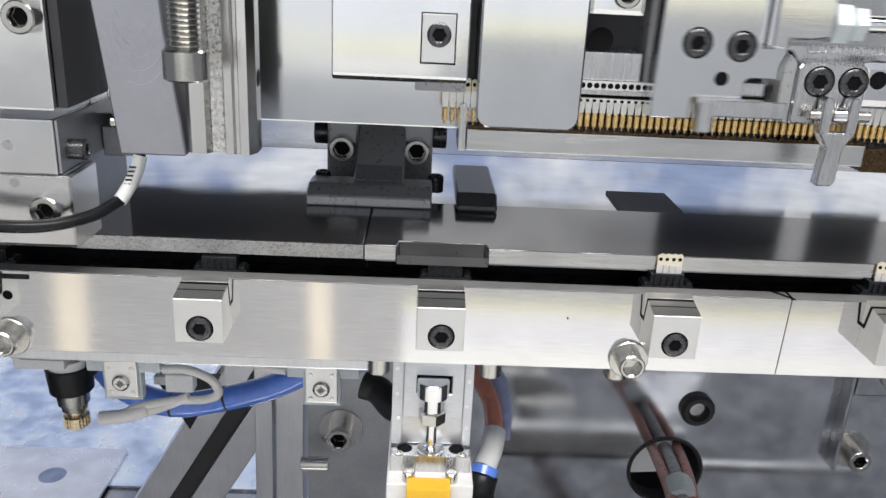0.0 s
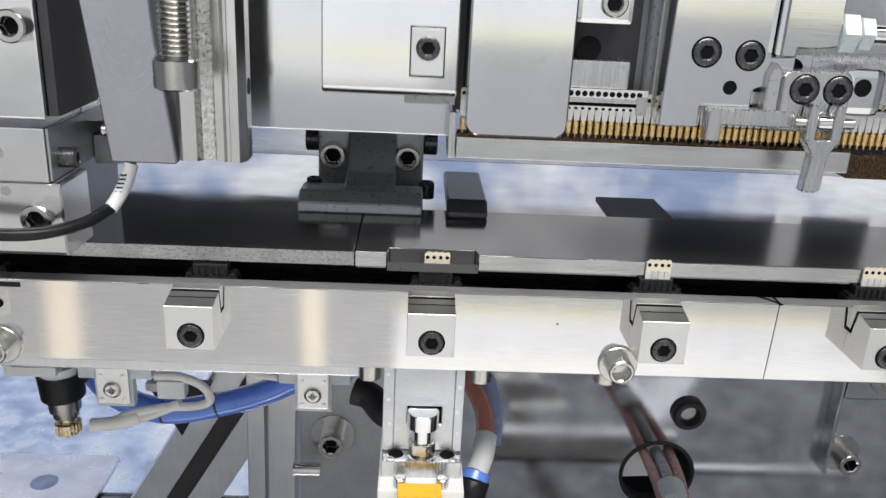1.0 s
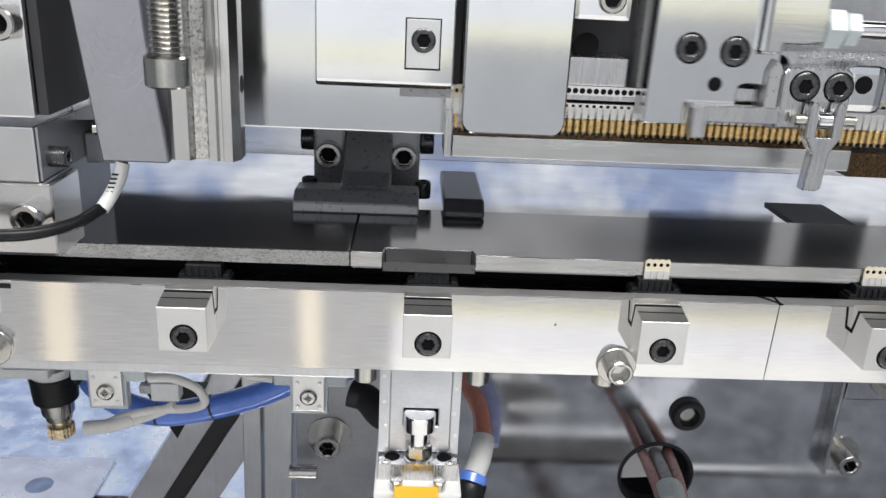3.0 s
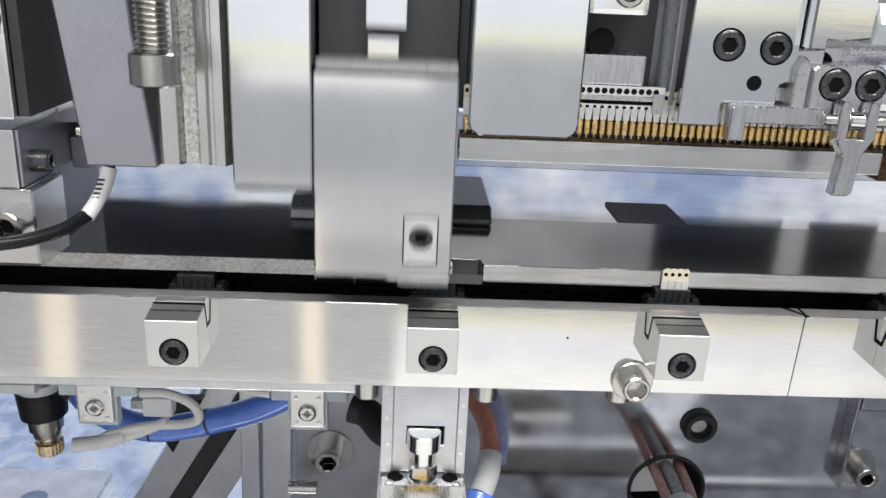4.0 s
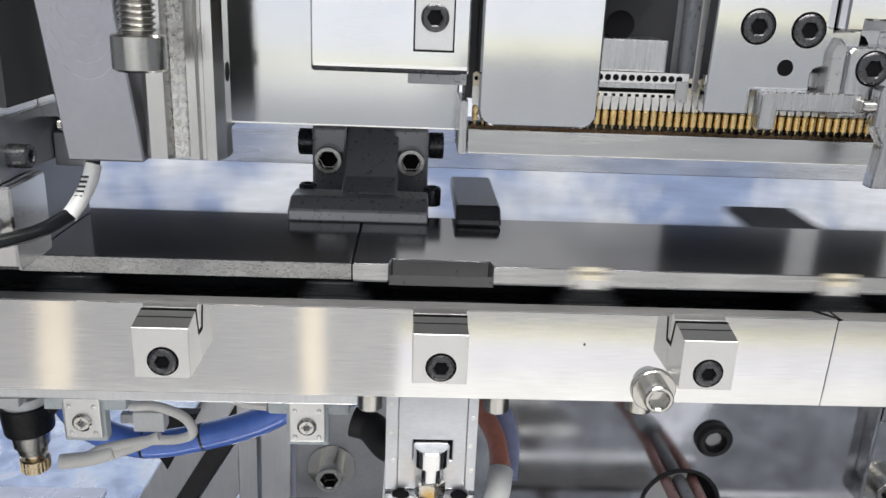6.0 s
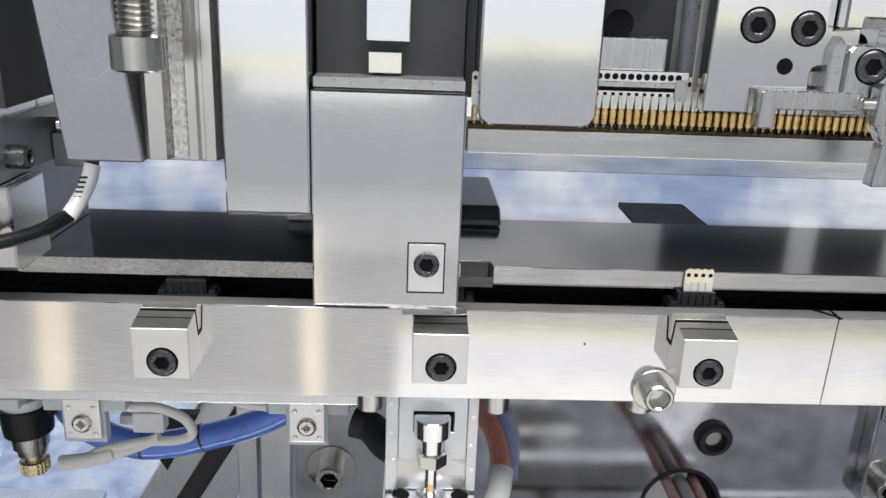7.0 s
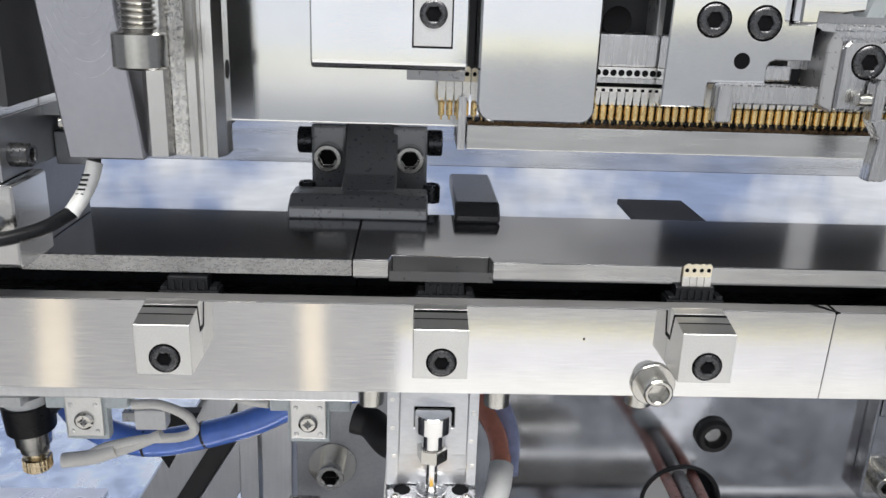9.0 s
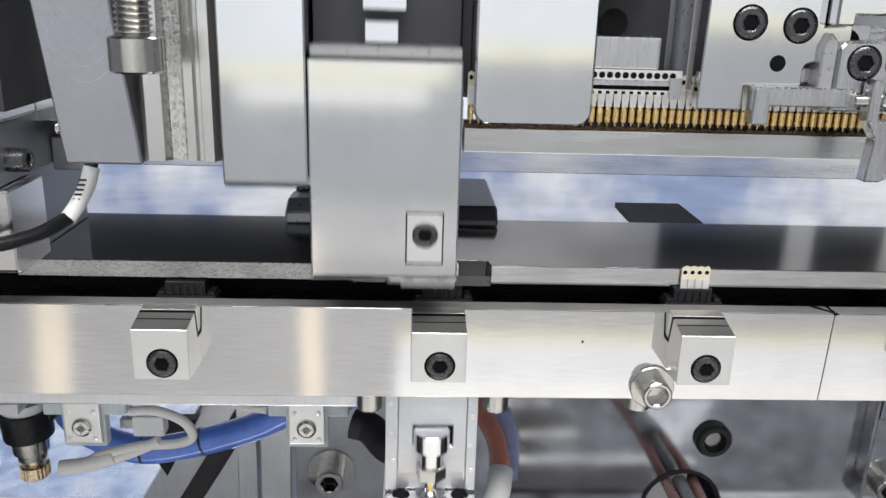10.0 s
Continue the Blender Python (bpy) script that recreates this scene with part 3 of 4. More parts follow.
def terminal_group():
    """Four stamped terminals on one carrier tab, base at the bottom of the gold tips."""
    g = thing("terminal_group", "four gold and tin terminals on an ivory carrier tab", "terminals", "terminal groups")
    for i in range(4):
        x = -3 + 2 * i
        bm = B()
        lathe(bm, (x, 0, 0), (x, 0, 6), [(0, 0.3), (0.9, 0.3), (1.1, 0.78), (4.4, 0.78), (4.7, 0.5), (5.2, 0.5)], 10)
        part("gold_tip", bm, GOLD, g)
        bm = B()
        prism(bm, [(x - 0.72, 4.8), (x + 0.72, 4.8), (x + 0.82, 6.0), (x + 0.92, 6.8), (x + 0.92, 9.3), (x - 0.92, 9.3), (x - 0.92, 6.8), (x - 0.82, 6.0)], -0.45, 0.2, "y", 0)
        part("tin_leg", bm, TIN, g)
    bm = B()
    prism(bm, [(-3.9, 9.3), (3.9, 9.3), (3.9, 12.4), (3.4, 13), (2.4, 12.6), (1.5, 13), (0.5, 12.6), (-0.5, 13), (-1.5, 12.6), (-2.5, 13), (-3.4, 12.6), (-3.9, 12.2)], -0.3, 0.3, "y", 0)
    tab = part("carrier_tab", bm, IVORY, g)
    for i in range(4):
        x = -3 + 2 * i
        part("hole", lathe(B(), (x, -0.3, 11.2), (x, -1, 11.2), [(-0.1, 0.6), (0.03, 0.6), (0.04, 0.55)], 12), VOID, tab)
    return g


GROUPS = [terminal_group()]
GROUPS += [copy_thing(GROUPS[0], Matrix()) for _ in range(25)]


def carrier():
    c = thing("housing_carrier", "black plastic connector housing on the conveyor", "housing", "housings on the conveyor")
    part("base", box(B(), -8.0, 8.0, -1.45, 4.5, 6.85, 12.2, 0.3), BLACK, c)
    part("body", box(B(), -5.6, 5.0, -0.85, 4.4, 12.2, 15.9, 0.3), BLACK, c)
    for i in range(5):
        part("rib", box(B(), -4.4 + 2 * i, -3.6 + 2 * i, -1.45, -0.85, 12.2, 15.0, 0.1), BLACK, c)
    for s in (-1, 1):
        part("ear", box(B(), s * 6.6 - 0.9, s * 6.6 + 0.9, -1.2, 3.5, 12.2, 13.2, 0.2), BLACK, c)
    return c


CARRIERS = [carrier()]
CARRIERS += [copy_thing(CARRIERS[0], Matrix()) for _ in range(8)]


# ---------------------------------------------------------------- feed carriage
def carriage():
    c = thing("feed_carriage", "satin steel feed carriage with black socket screws", "carriage")
    # an arched recess at the lower right, and a step under the cylinder block
    out = [(52.9, 67.0), (63.7, 67.0), (63.7, 72.6), (77.2, 72.6), (77.1, 76.7), (77.6, 77.8), (79.0, 78.4), (87.4, 78.3), (87.4, 88.2), (86.6, 89.0), (85.8, 89.0), (85.7, 86.7), (80.9, 86.5), (80.8, 130), (54, 130)]
    prism(bm := B(), out, 2, 8, "y", 0.3)
    part("plate", bm, SATIN, c)
    part("side", box(B(), 52.6, 56, 10.8, 24, 70.5, 130, 0.3), DARKST, c)
    for sx, sz in ((63.2, 87.0), (75.0, 86.6)):
        part("bore", hole((sx, 2.0, sz), (0, -1, 0), 4.1), VOID, c)
        low_head((sx, 2.0, sz), (0, -1, 0), 3.6, 1.75, 0.7, c)
    part("pin_hole", hole((70.9, 2.0, 78.0), (0, -1, 0), 1.9), VOID, c)
    bm = B()
    prism(bm, [(64.6, 64.2), (68.6, 64.2), (68.6, 68.6), (87.5, 68.6), (88, 69.4), (88, 73.0), (65.4, 73.0), (64.6, 72.2)], -2.5, 1.9, "y", 0.3)
    part("pawl_arm", bm, MACHINED, c)
    # black sheet painting the shade behind the arched recess
    part("gap_shade", box(B(), 78, 88, 8.1, 9, 70, 79, 0), BLACK, c)
    part("pad", box(B(), 77.5, 84, 4, 8, 73.2, 77, 0.5), MACHINED, c)
    prism(bm := B(), [(81.1, 86.9), (85.4, 86.9), (85.5, 89.3), (91, 89.3), (96, 90), (96, 130), (81.1, 130)], -2.5, 14, "y", 0.5)
    part("cylinder_block", bm, BRUSHED, c, "machined air cylinder coupling block")
    part("nut", lathe(B(), (97, 3, 93.5), (120, 3, 93.5), [(0, 4.2), (0.4, 4.8, 6), (4.5, 4.8, 6), (4.9, 4.2)], 36), CLEAR, c)
    part("nut", lathe(B(), (102.4, 3, 93.5), (120, 3, 93.5), [(0, 3.4), (0.4, 4.0, 6), (3.6, 4.0, 6), (4, 3.4)], 36), CLEAR, c)
    part("cylinder_rod", rod(B(), (101, 3, 93.5), (190, 3, 93.5), 2.6), CHROME, c)
    part("block_bore", hole((89.4, 8.0, 82.6), (0, -1, 0), 3.4), VOID, c)
    part("bore_plate", box(B(), 84.5, 95, 8.01, 10, 76, 87, 0.2), MACHINED, c)
    for o in c.children_recursive:
        o.data.transform(Matrix.Translation((6.3 * MM, 0, 0)))
    return c


CARRIAGE = carriage()


def guide_column():
    g = thing("screw_column", "satin block with a stainless socket screw above the track", "block")
    part("block", box(B(), 34.6, 50, 6, 24, 92.5, 130, 1.5), SATIN, g)
    socket_head("screw", (44.5, 6, 98.0), (44.5, 0, 98.0), 3.6, 1.2, 1.9, STAINLESS, g)
    part("recess_shade", hole((39.8, 10.4, 85.8), (0, -1, 0), 3.4), VOID, g)
    return g


guide_column()


rear = thing("rear_bar", "ground steel bar behind the feed carriage", "bar")
part("bar", box(B(), 84, 190, 15, 24, 78, 86.5, 0.4), MACHINED, rear)


def finger_clamp():
    f = thing("finger_clamp", "steel clamp with a hinged finger over the track", "clamp")
    prism(bm := B(), [(90, 67.5), (107, 67.5), (109, 70), (109, 82), (107.5, 83.6), (91.5, 83.6), (90, 82)], -1, 9, "y", 0.5)
    part("body", bm, MACHINED, f)
    prism(bm := B(), [(86.5, 68.5), (90.2, 66.8), (90.2, 83.2), (88, 85.5), (86.5, 82)], 0, 12, "y", 0.4)
    part("cheek", bm, DARKST, f)
    part("rear_block", box(B(), 88, 128, 9.1, 20, 74, 85.5, 0.5), MACHINED, f)
    for sx in (96.2, 105.3):
        part("bore", hole((sx, -1.0, 78.8), (0, -1, 0), 4.1), VOID, f)
        low_head((sx, -1.0, 78.8), (0, -1, 0), 3.7, 1.8, 0.7, f)
    for sx in (98.0, 105.0):
        part("fork_tine", prism(B(), [(sx - 1.4, 66), (sx + 1.4, 66), (sx + 1.4, 74), (sx + 0.4, 75.4), (sx - 1.0, 75.4), (sx - 1.4, 74)], -5.5, -1.6, "y", 0.25), MACHINED, f)
    prism(bm := B(), [(96.6, 66.2), (106.4, 66.2), (103.8, 61.8), (103.6, 52.8), (102.6, 51.8), (98.6, 51.8), (99.4, 62.0)], -5.5, -1.6, "y", 0.3)
    part("finger", bm, MACHINED, f)
    part("hinge_pin", rod(B(), (93.5, -3.6, 70.5), (110, -3.6, 70.5), 1.5), STAINLESS, f)
    part("roller", rod(B(), (99.6, -3.6, 70.5), (103.4, -3.6, 70.5), 2.3), CHROME, f)
    part("eye_plate", box(B(), 108.2, 119, 1.5, 4, 72, 84.5, 2.2), SATIN, f)
    part("eye_hole", hole((113.2, 1.5, 79.5), (0, -1, 0), 2.4), VOID, f)
    part("comb", box(B(), 110, 128, 8.4, 12, 70.5, 72.2, 0.2), MACHINED, f)
    return f


finger_clamp()


# ---------------------------------------------------------------- left upper things
def tilt_plate():
    p = thing("slide_plate", "grey machined plate with a slotted linear guide", "slide plate")
    bm = B()
    prism(bm, [(-88, 51.3), (-70.6, 51.3), (-71.5, 60), (-74.5, 84), (-77.5, 130), (-97, 130)], 0, 14, "y", 0.4)
    part("plate", bm, SLATE, p)
    for z in (66, 58):
        part("pin", rod(B(), (-93, 9, z), (-87.5, 9, z), 1.7), STAINLESS, p)
    bm = B()
    prof = [(-70.4, 2), (-69.0, 0.5), (-65.2, 0.5), (-64.0, 2.6), (-60.6, 2.6), (-60.0, 0.9), (-58.0, 0.9), (-57.4, 1.9), (-56.6, 1.9), (-56.0, 0.4), (-53.8, 0.4), (-52.2, 4.0), (-52.2, 9.8), (-70.4, 9.8)]
    lo, hi = 52.2, 130
    vs = [[bm.verts.new((u * MM, v * MM, z * MM)) for u, v in prof] for z in (lo, hi)]
    n = len(prof)
    for i in range(n):
        bm.faces.new((vs[0][i], vs[0][(i + 1) % n], vs[1][(i + 1) % n], vs[1][i]))
    bm.faces.new(vs[0]), bm.faces.new(vs[1][::-1])
    part("guide", bm, PITTED, p)
    part("worn_strip", box(B(), -63.9, -60.7, 2.2, 2.56, 52.6, 130, 0.05), PITS, p, "pitted steel strip of the guide")
    for r in (15, 18.5, 21, 24.5, 28):
        arc = [(-81.5 + r * 0.42 * math.cos(q), -0.02, 98 + r * math.sin(q)) for q in np.linspace(-2.5, -0.7, 9)]
        part("swirl_mark", pipe(B(), arc, 0.07, 4, 3), SMEAR, p)
    part("side_hole", hole((-52.2, 7.2, 72), (1, 0, 0), 2.3), VOID, p)
    return p


tilt_plate()


def stop_screw():
    s = thing("stop_screw", "stainless threaded stop screw hanging head down", "screw")
    a, b = (-65.0, -15, 74.0), (-65.0, -15, 130.0)
    part("head", lathe(B(), a, b, [(0, 3.0), (0.0, 5.0), (0.5, 5.5), (0.5, 5.5), (7.0, 5.5), (7.0, 5.5), (7.4, 5.1), (7.4, 3.3)], 40), STAINLESS, s)
    rings = [(7.4, 3.2)]
    z = 7.6
    while z < 56:
        rings += [(z, 3.0), (z + 0.55, 3.75), (z + 0.75, 3.75), (z + 1.25, 3.0)]
        z += 1.25
    part("thread", lathe(B(), a, b, rings, 30), STAINLESS, s)
    part("arm", box(B(), -71, -59, -21, 1, 131, 142, 0.5), GREY, s)
    return s


stop_screw()


def left_column():
    c = thing("side_column", "brushed aluminium side column with stepped blocks", "column")
    part("upper_block", box(B(), -190, -104.2, 0, 30, 62, 150, 0.6), ANODISED, c)
    part("dark_edge", box(B(), -104.0, -101.4, 2.0, 30, 62.5, 150, 0.2), HOOD, c)
    part("side_cover", box(B(), -101.2, -60, 42, 60, 52.5, 190, 0.4), HOOD, c, "charcoal side cover")
    part("lower_block", box(B(), -190, -105.2, 0, 78, 44.5, 59.6, 0.5), ANODISED, c)
    part("side_plate", box(B(), -105.0, -104.2, 0.6, 78, 45, 59.4, 0.2), GREY, c)
    bm = B()
    prism(bm, [(0, 44.3), (0, 24.3), (2, 23.2), (19, 23.2), (19, 44.3)], -190, -102.2, "x", 0.5)
    part("foot", bm, ANODISED, c)
    part("rear_block", box(B(), -104.0, -96, 30, 60, 43, 52, 0.5), GREY, c)
    part("rear_foot", box(B(), -190, -108.8, 19.2, 62, 21.1, 44.2, 0.4), GREY, c)
    socket_head("side_screw", (-104.2, 6.5, 50.5), (-90, 6.5, 50.5), 2.9, 5.0, 1.5, OXIDE, c)
    socket_head("bolt", (-107.8, 0, 35.6), (-107.8, -5, 35.6), 4.2, 5.0, 2.2, STAINLESS, c)
    socket_head("bolt", (-108.6, 0, 86), (-108.6, -5, 86), 4.2, 5.0, 2.2, STAINLESS, c)
    for x, z in ((-117.5, 52.5), (-117, 42)):
        part("tapped_hole", hole((x, 0, z), (0, -1, 0), 1.4), DARKST, c)
    return c


left_column()


def sensor_lead():
    s = thing("sensor_lead", "black cable in a white numbered marker sleeve", "cable")
    part("cable", pipe(B(), [(-150, -12, 38), (-125, -11, 34.0), (-108, -10, 33.3), (-97, -2, 34.0), (-91.4, 7.6, 36.4)], 1.75), BLACK, s)
    sl = part("sleeve", pipe(B(), [(-91.9, 6.6, 35.9), (-90.2, 10, 39.2), (-88.6, 12.6, 43.2), (-87.6, 14, 47.5)], 2.0), WHITE, s)
    part("core", pipe(B(), [(-87.8, 13.6, 46.5), (-87.4, 15, 52)], 1.6), RUBBER, s)
    for k in range(5):
        z = 40.2 + k * 1.1
        part("print", box(B(), -91.0 + k * 0.28, -89.2 + k * 0.28, 8.6 + k * 0.55, 9.0 + k * 0.55, z, z + 0.45, 0), INK, sl)
    return s


sensor_lead()


# ---------------------------------------------------------------- below the rail: lift cylinder
def lift_unit():
    u = thing("lift_unit", "grey aluminium lift unit under the rail with a yellow switch", "lift unit")
    part("back_block", box(B(), -13.8, 12.0, 15.5, 40, -46, -13.2, 0.3), ZINC, u)
    part("left_cheek", box(B(), -13.8, -10.4, 14.2, 15.4, -45.5, -13.2, 0.2), ZINC, u)
    part("right_cheek", box(B(), 9.2, 12.0, 14.2, 15.4, -45.5, -13.2, 0.2), ZINC, u)
    bm = B()
    box(bm, -13.8, 12.2, 9, 42, -56, -46.3, 0.4)
    part("cylinder_cap", bm, MACHINED, u)
    for x, z in ((-12.4, -18), (-12.2, -27), (-11.6, -36), (10.6, -22), (10.2, -31), (10.8, -39)):
        part("dent", lathe(B(), (x, 14.2, z), (x, 13, z), [(0, 0.7), (0.12, 0.6), (0.05, 0.3)], 12), BEAD, u)
    for x in (-9.2, 7.6):
        part("cap_hole", hole((x, 13, -46.3), (0, 0, 1), 2.5), VOID, u)
    for x in (-11.0, 9.4):
        part("cap_screw", lathe(B(), (x, 9.5, -46.25), (x, 9.5, -40), [(0, 1.4), (0.5, 1.3), (0.6, 0.7), (0.2, 0.6)], 20), STAINLESS, u)
    part("gland", lathe(B(), (-0.8, 12.6, -46.3), (-0.8, 12.6, -40), [(0, 4.6), (0.6, 4.6), (0.7, 4.2), (0.3, 3.0), (0.3, 2.2)], 32), MACHINED, u)
    part("body", box(B(), -14.6, 13.0, 2, 42, -120, -52.5, 0.5), WHITE, u)
    for x in (-7.6, 6.0):
        part("post", rod(B(), (x, 4.6, -56), (x, 4.6, -49.2), 2.0, 24), STAINLESS, u)
    sw = part("switch_cover", box(B(), -8.2, 5.6, -3, 3.4, -110, -50.6, 0.4), YELLOW, u)
    # printed bars on the switch cover
    for dz, a, b in ((-54.2, -2.4, 4.6), (-55.0, -2.4, 4.6), (-57.6, -2.2, 4.4)):
        part("print", box(B(), a, b, -3.05, -2.9, dz - 0.25, dz, 0), INK, sw)
    for a in (-1.6, 2.6):
        part("print", box(B(), a, a + 0.4, -3.05, -2.9, -57.6, -55.0, 0), INK, sw)
    return u


def slider():
    s = thing("lift_slider", "grey slider plate with a tee slot and rod coupling", "slider")
    bm = B()
    prism(bm, [(-10.2, -44.5), (-3.2, -44.5), (-3.2, -35.8), (-6.1, -35.8), (-6.1, -29.2), (5.3, -29.2), (5.3, -35.8), (2.6, -35.8), (2.6, -44.5), (9.0, -44.5), (9.0, -13.3), (-10.2, -13.3)], 14.4, 15.4, "y", 0.15)
    part("plate", bm, ZINC, s)
    part("slot_back", box(B(), -6.0, 5.2, 15.25, 15.45, -35.7, -29.3, 0), VOID, s)
    a, b = (-0.8, 12.6, -60.0), (-0.8, 12.6, 0)
    part("coupling", lathe(B(), a, b, [(19.6, 3.0), (19.6, 3.2), (25, 3.2), (25, 4.9), (25.0, 5.1), (30.0, 5.1), (30.3, 4.8), (30.3, 4.8)], 36), CHROME, s)
    part("nut", lathe(B(), a, b, [(15.2, 3.3), (15.6, 3.8, 6), (19.2, 3.8, 6), (19.5, 3.4)], 36), STAINLESS, s)
    part("rod", rod(B(), (-0.8, 12.6, -64), (-0.8, 12.6, -44.6), 1.75), CHROME, s)
    return s


lift_unit()
SLIDER = slider()

for px in (-18.5, 17.2):
    p = thing("stop_pin", "stainless pin head under the rail", "pin", "pins under the rail")
    part("pin", rod(B(), (px, 17.5, -21), (px, 17.5, -14.55), 3.6, 28, 0.6), STAINLESS, p)
p = thing("stop_pin", "stainless pin head under the rail", "pin", "pins under the rail")
part("pin", rod(B(), (57.6, 17.5, -20), (57.6, 17.5, -14.55), 3.8, 28, 0.6), STAINLESS, p)


# ---------------------------------------------------------------- sensors on a rear bar
rear_bar = thing("sensor_bar", "grey aluminium sensor bar behind the rail", "bar")
part("bar", box(B(), -150, -20, 46, 52, -36.2, -9, 0.5), ANOD, rear_bar)
part("arm", box(B(), -150, -134, 52.2, 120, -40, -20, 0.5), GREY, rear_bar)


def sensor(x):
    s = thing("reed_sensor", "grey reed sensor held by a screwed bracket", "sensor", "reed sensors")
    part("bracket", box(B(), x - 6, x + 6, 54.2, 55.6, -58, -38, 0.5), BEAD, s)
    part("foot", box(B(), x - 7, x + 7, 55.8, 60, -60, -46, 0.4), CLEAR, s)
    part("body", box(B(), x - 13, x + 14, 56, 64, -48.6, -42.5, 0.6), CLEAR, s)
    scr = part("screw", lathe(B(), (x, 54.2, -52), (x, 50, -52), [(0, 3.2), (0.6, 3.2), (1.2, 2.4), (1.2, 1.2), (0.5, 0.9)], 28), STAINLESS, s)
    part("cross_slot", box(B(), x - 1.8, x + 1.8, 52.9, 53.6, -52.25, -51.75, 0), DARKST, scr)
    part("cross_slot", box(B(), x - 0.25, x + 0.25, 52.9, 53.6, -53.8, -50.2, 0), DARKST, scr)
    for dx in (-4, 4):
        for dz in (-46.2, -56):
            part("dimple", lathe(B(), (x + dx, 54.2, dz), (x + dx, 53, dz), [(0, 0.8), (0.3, 0.7), (0.4, 0.4)], 14), BEAD, s)
    for o in s.children_recursive:
        o.data.transform(Matrix.Translation((0, 0, 3.0 * MM)))
    return s


sensor(-115.0)
sensor(-41.2)
lead = thing("sensor_cable", "off-white sensor cables looped and taped", "cable")
part("cable", pipe(B(), [(-101, 60, -46), (-92, 60, -46), (-84, 62, -51), (-82, 64, -58), (-88, 66, -62), (-100, 66, -63), (-113, 66, -66), (-119, 66, -69)], 1.7), CABLE, lead)
part("cable", pipe(B(), [(-55, 60, -45), (-66, 62, -44), (-80, 70, -40)], 1.7), CABLE, lead)
part("cable", pipe(B(), [(-94, 66, -61), (-106, 66, -66.5), (-119, 65, -70.5), (-128, 65, -71)], 1.9), CABLE, lead)
part("tape", pipe(B(), [(-110, 65.6, -67), (-119, 65, -69.8), (-128.5, 64.6, -71)], 2.7), CABLE, lead)
plug = thing("cable_plug", "white plastic cable plug", "plug")
part("plug", box(B(), -101.5, -91, 62, 68, -57, -49.5, 0.6), WHITE, plug)
part("contact", box(B(), -106, -101.6, 63, 66, -54.5, -51, 0.2), DARKST, plug)

hose = thing("air_hose", "glossy blue pneumatic hose", "hose")
part("tube", pipe(B(), [(-134, 86, -46), (-135, 88, -60), (-126, 90, -73), (-108, 90, -79), (-88, 92, -77), (-66, 90, -69), (-48, 88, -59), (-26, 86, -52)], 5.4, 18), BLUE, hose)
for p0, p1 in (((-109, 90, -79), (-108, 90, -78.95)), ((-86.5, 92, -76.6), (-85.5, 92, -76.3))):
    part("ring_mark", pipe(B(), [p0, p1], 5.5, 18, 2), INK, hose)


def flow_valve():
    v = thing("flow_valve", "white valve with a black collar and brass knob", "valve")
    part("body", box(B(), -155, -136, 56, 74, -46, -34, 1.2), WHITE, v)
    a, b = (-139.8, 68, -46), (-139.3, 69, -86)
    part("neck", lathe(B(), a, b, [(0, 7.6), (4, 7.6), (4.2, 7.2)], 32), WHITE, v)
    part("collar", lathe(B(), a, b, [(3.4, 8.4), (3.6, 8.8), (14.0, 8.2), (14.4, 7.6)], 36), BLACK, v)
    part("collar_tee", pipe(B(), [(-136, 69, -53), (-130, 72, -47), (-125, 76, -41)], 5.0), BLACK, v)
    part("nut", lathe(B(), a, b, [(14, 6.0), (14.2, 6.4), (20, 6.0), (20.4, 5.0), (23, 4.8)], 36), STAINLESS, v)
    kn = [(22, 3.0), (26.2, 3.0)]
    part("stem", lathe(B(), a, b, kn, 24), BRASS, v)
    bm = B()
    lathe(bm, a, b, [(25.6, 4.0), (25.9, 4.7), (30.4, 4.7), (30.8, 4.2), (30.8, 2.0), (30.0, 1.8)], 32, False)
    kb = part("knob", bm, BRASS, v)
    for k in range(24):
        t = 2 * math.pi * k / 24
        c, s = 4.72 * math.cos(t), 4.72 * math.sin(t)
        part("knurl", box(B(), -139.4 + c - 0.22, -139.4 + c + 0.22, 68.75 + s - 0.22, 68.75 + s + 0.22, -76.2, -72.0, 0), BRASS, kb)
    return v


flow_valve()
part("hose_elbow", pipe(B(), [(-26, 60, -50), (-20, 58, -51), (-14, 50, -53), (-8, 48, -54)], 5.4), RUBBER)
tagged(bpy.data.objects["hose_elbow"], "black rubber hose elbow under the rail", "hose")


# ---------------------------------------------------------------- frame below
def strut(name, a, b, w, d, groove=True):
    """An aluminium profile from a to b, with a groove along its front."""
    s = thing(name, "grey aluminium slotted profile strut of the machine frame", "profile", "frame profiles")
    a, b = Vector(a), Vector(b)
    up = (b - a)
    n = up.length
    up.normalize()
    back = Vector((0, 1, 0))
    side = back.cross(up).normalized()
    back = up.cross(side).normalized()
    m = Matrix((side, back, up)).transposed().to_4x4()
    m.translation = a * MM
    if groove:
        g = w * 0.12
        prism(bm := B(), [(-w / 2, 0), (-g, 0), (-g, d * 0.5), (g, d * 0.5), (g, 0), (w / 2, 0), (w / 2, d), (-w / 2, d)], 0, n, "z", 0.3)
    else:
        box(bm := B(), -w / 2, w / 2, 0, d, 0, n, 0.5)
    bm.transform(m)
    part("profile", bm, ANOD, s)
    if groove:
        box(bm := B(), -w * 0.115, w * 0.115, d * 0.12, d * 0.49, 1, n - 1, 0)
        bm.transform(m)
        part("slot_strip", bm, RUBBER, s)
    return s


strut("frame_strut", (-172, 160, -249), (-82, 160, -98), 40, 20)
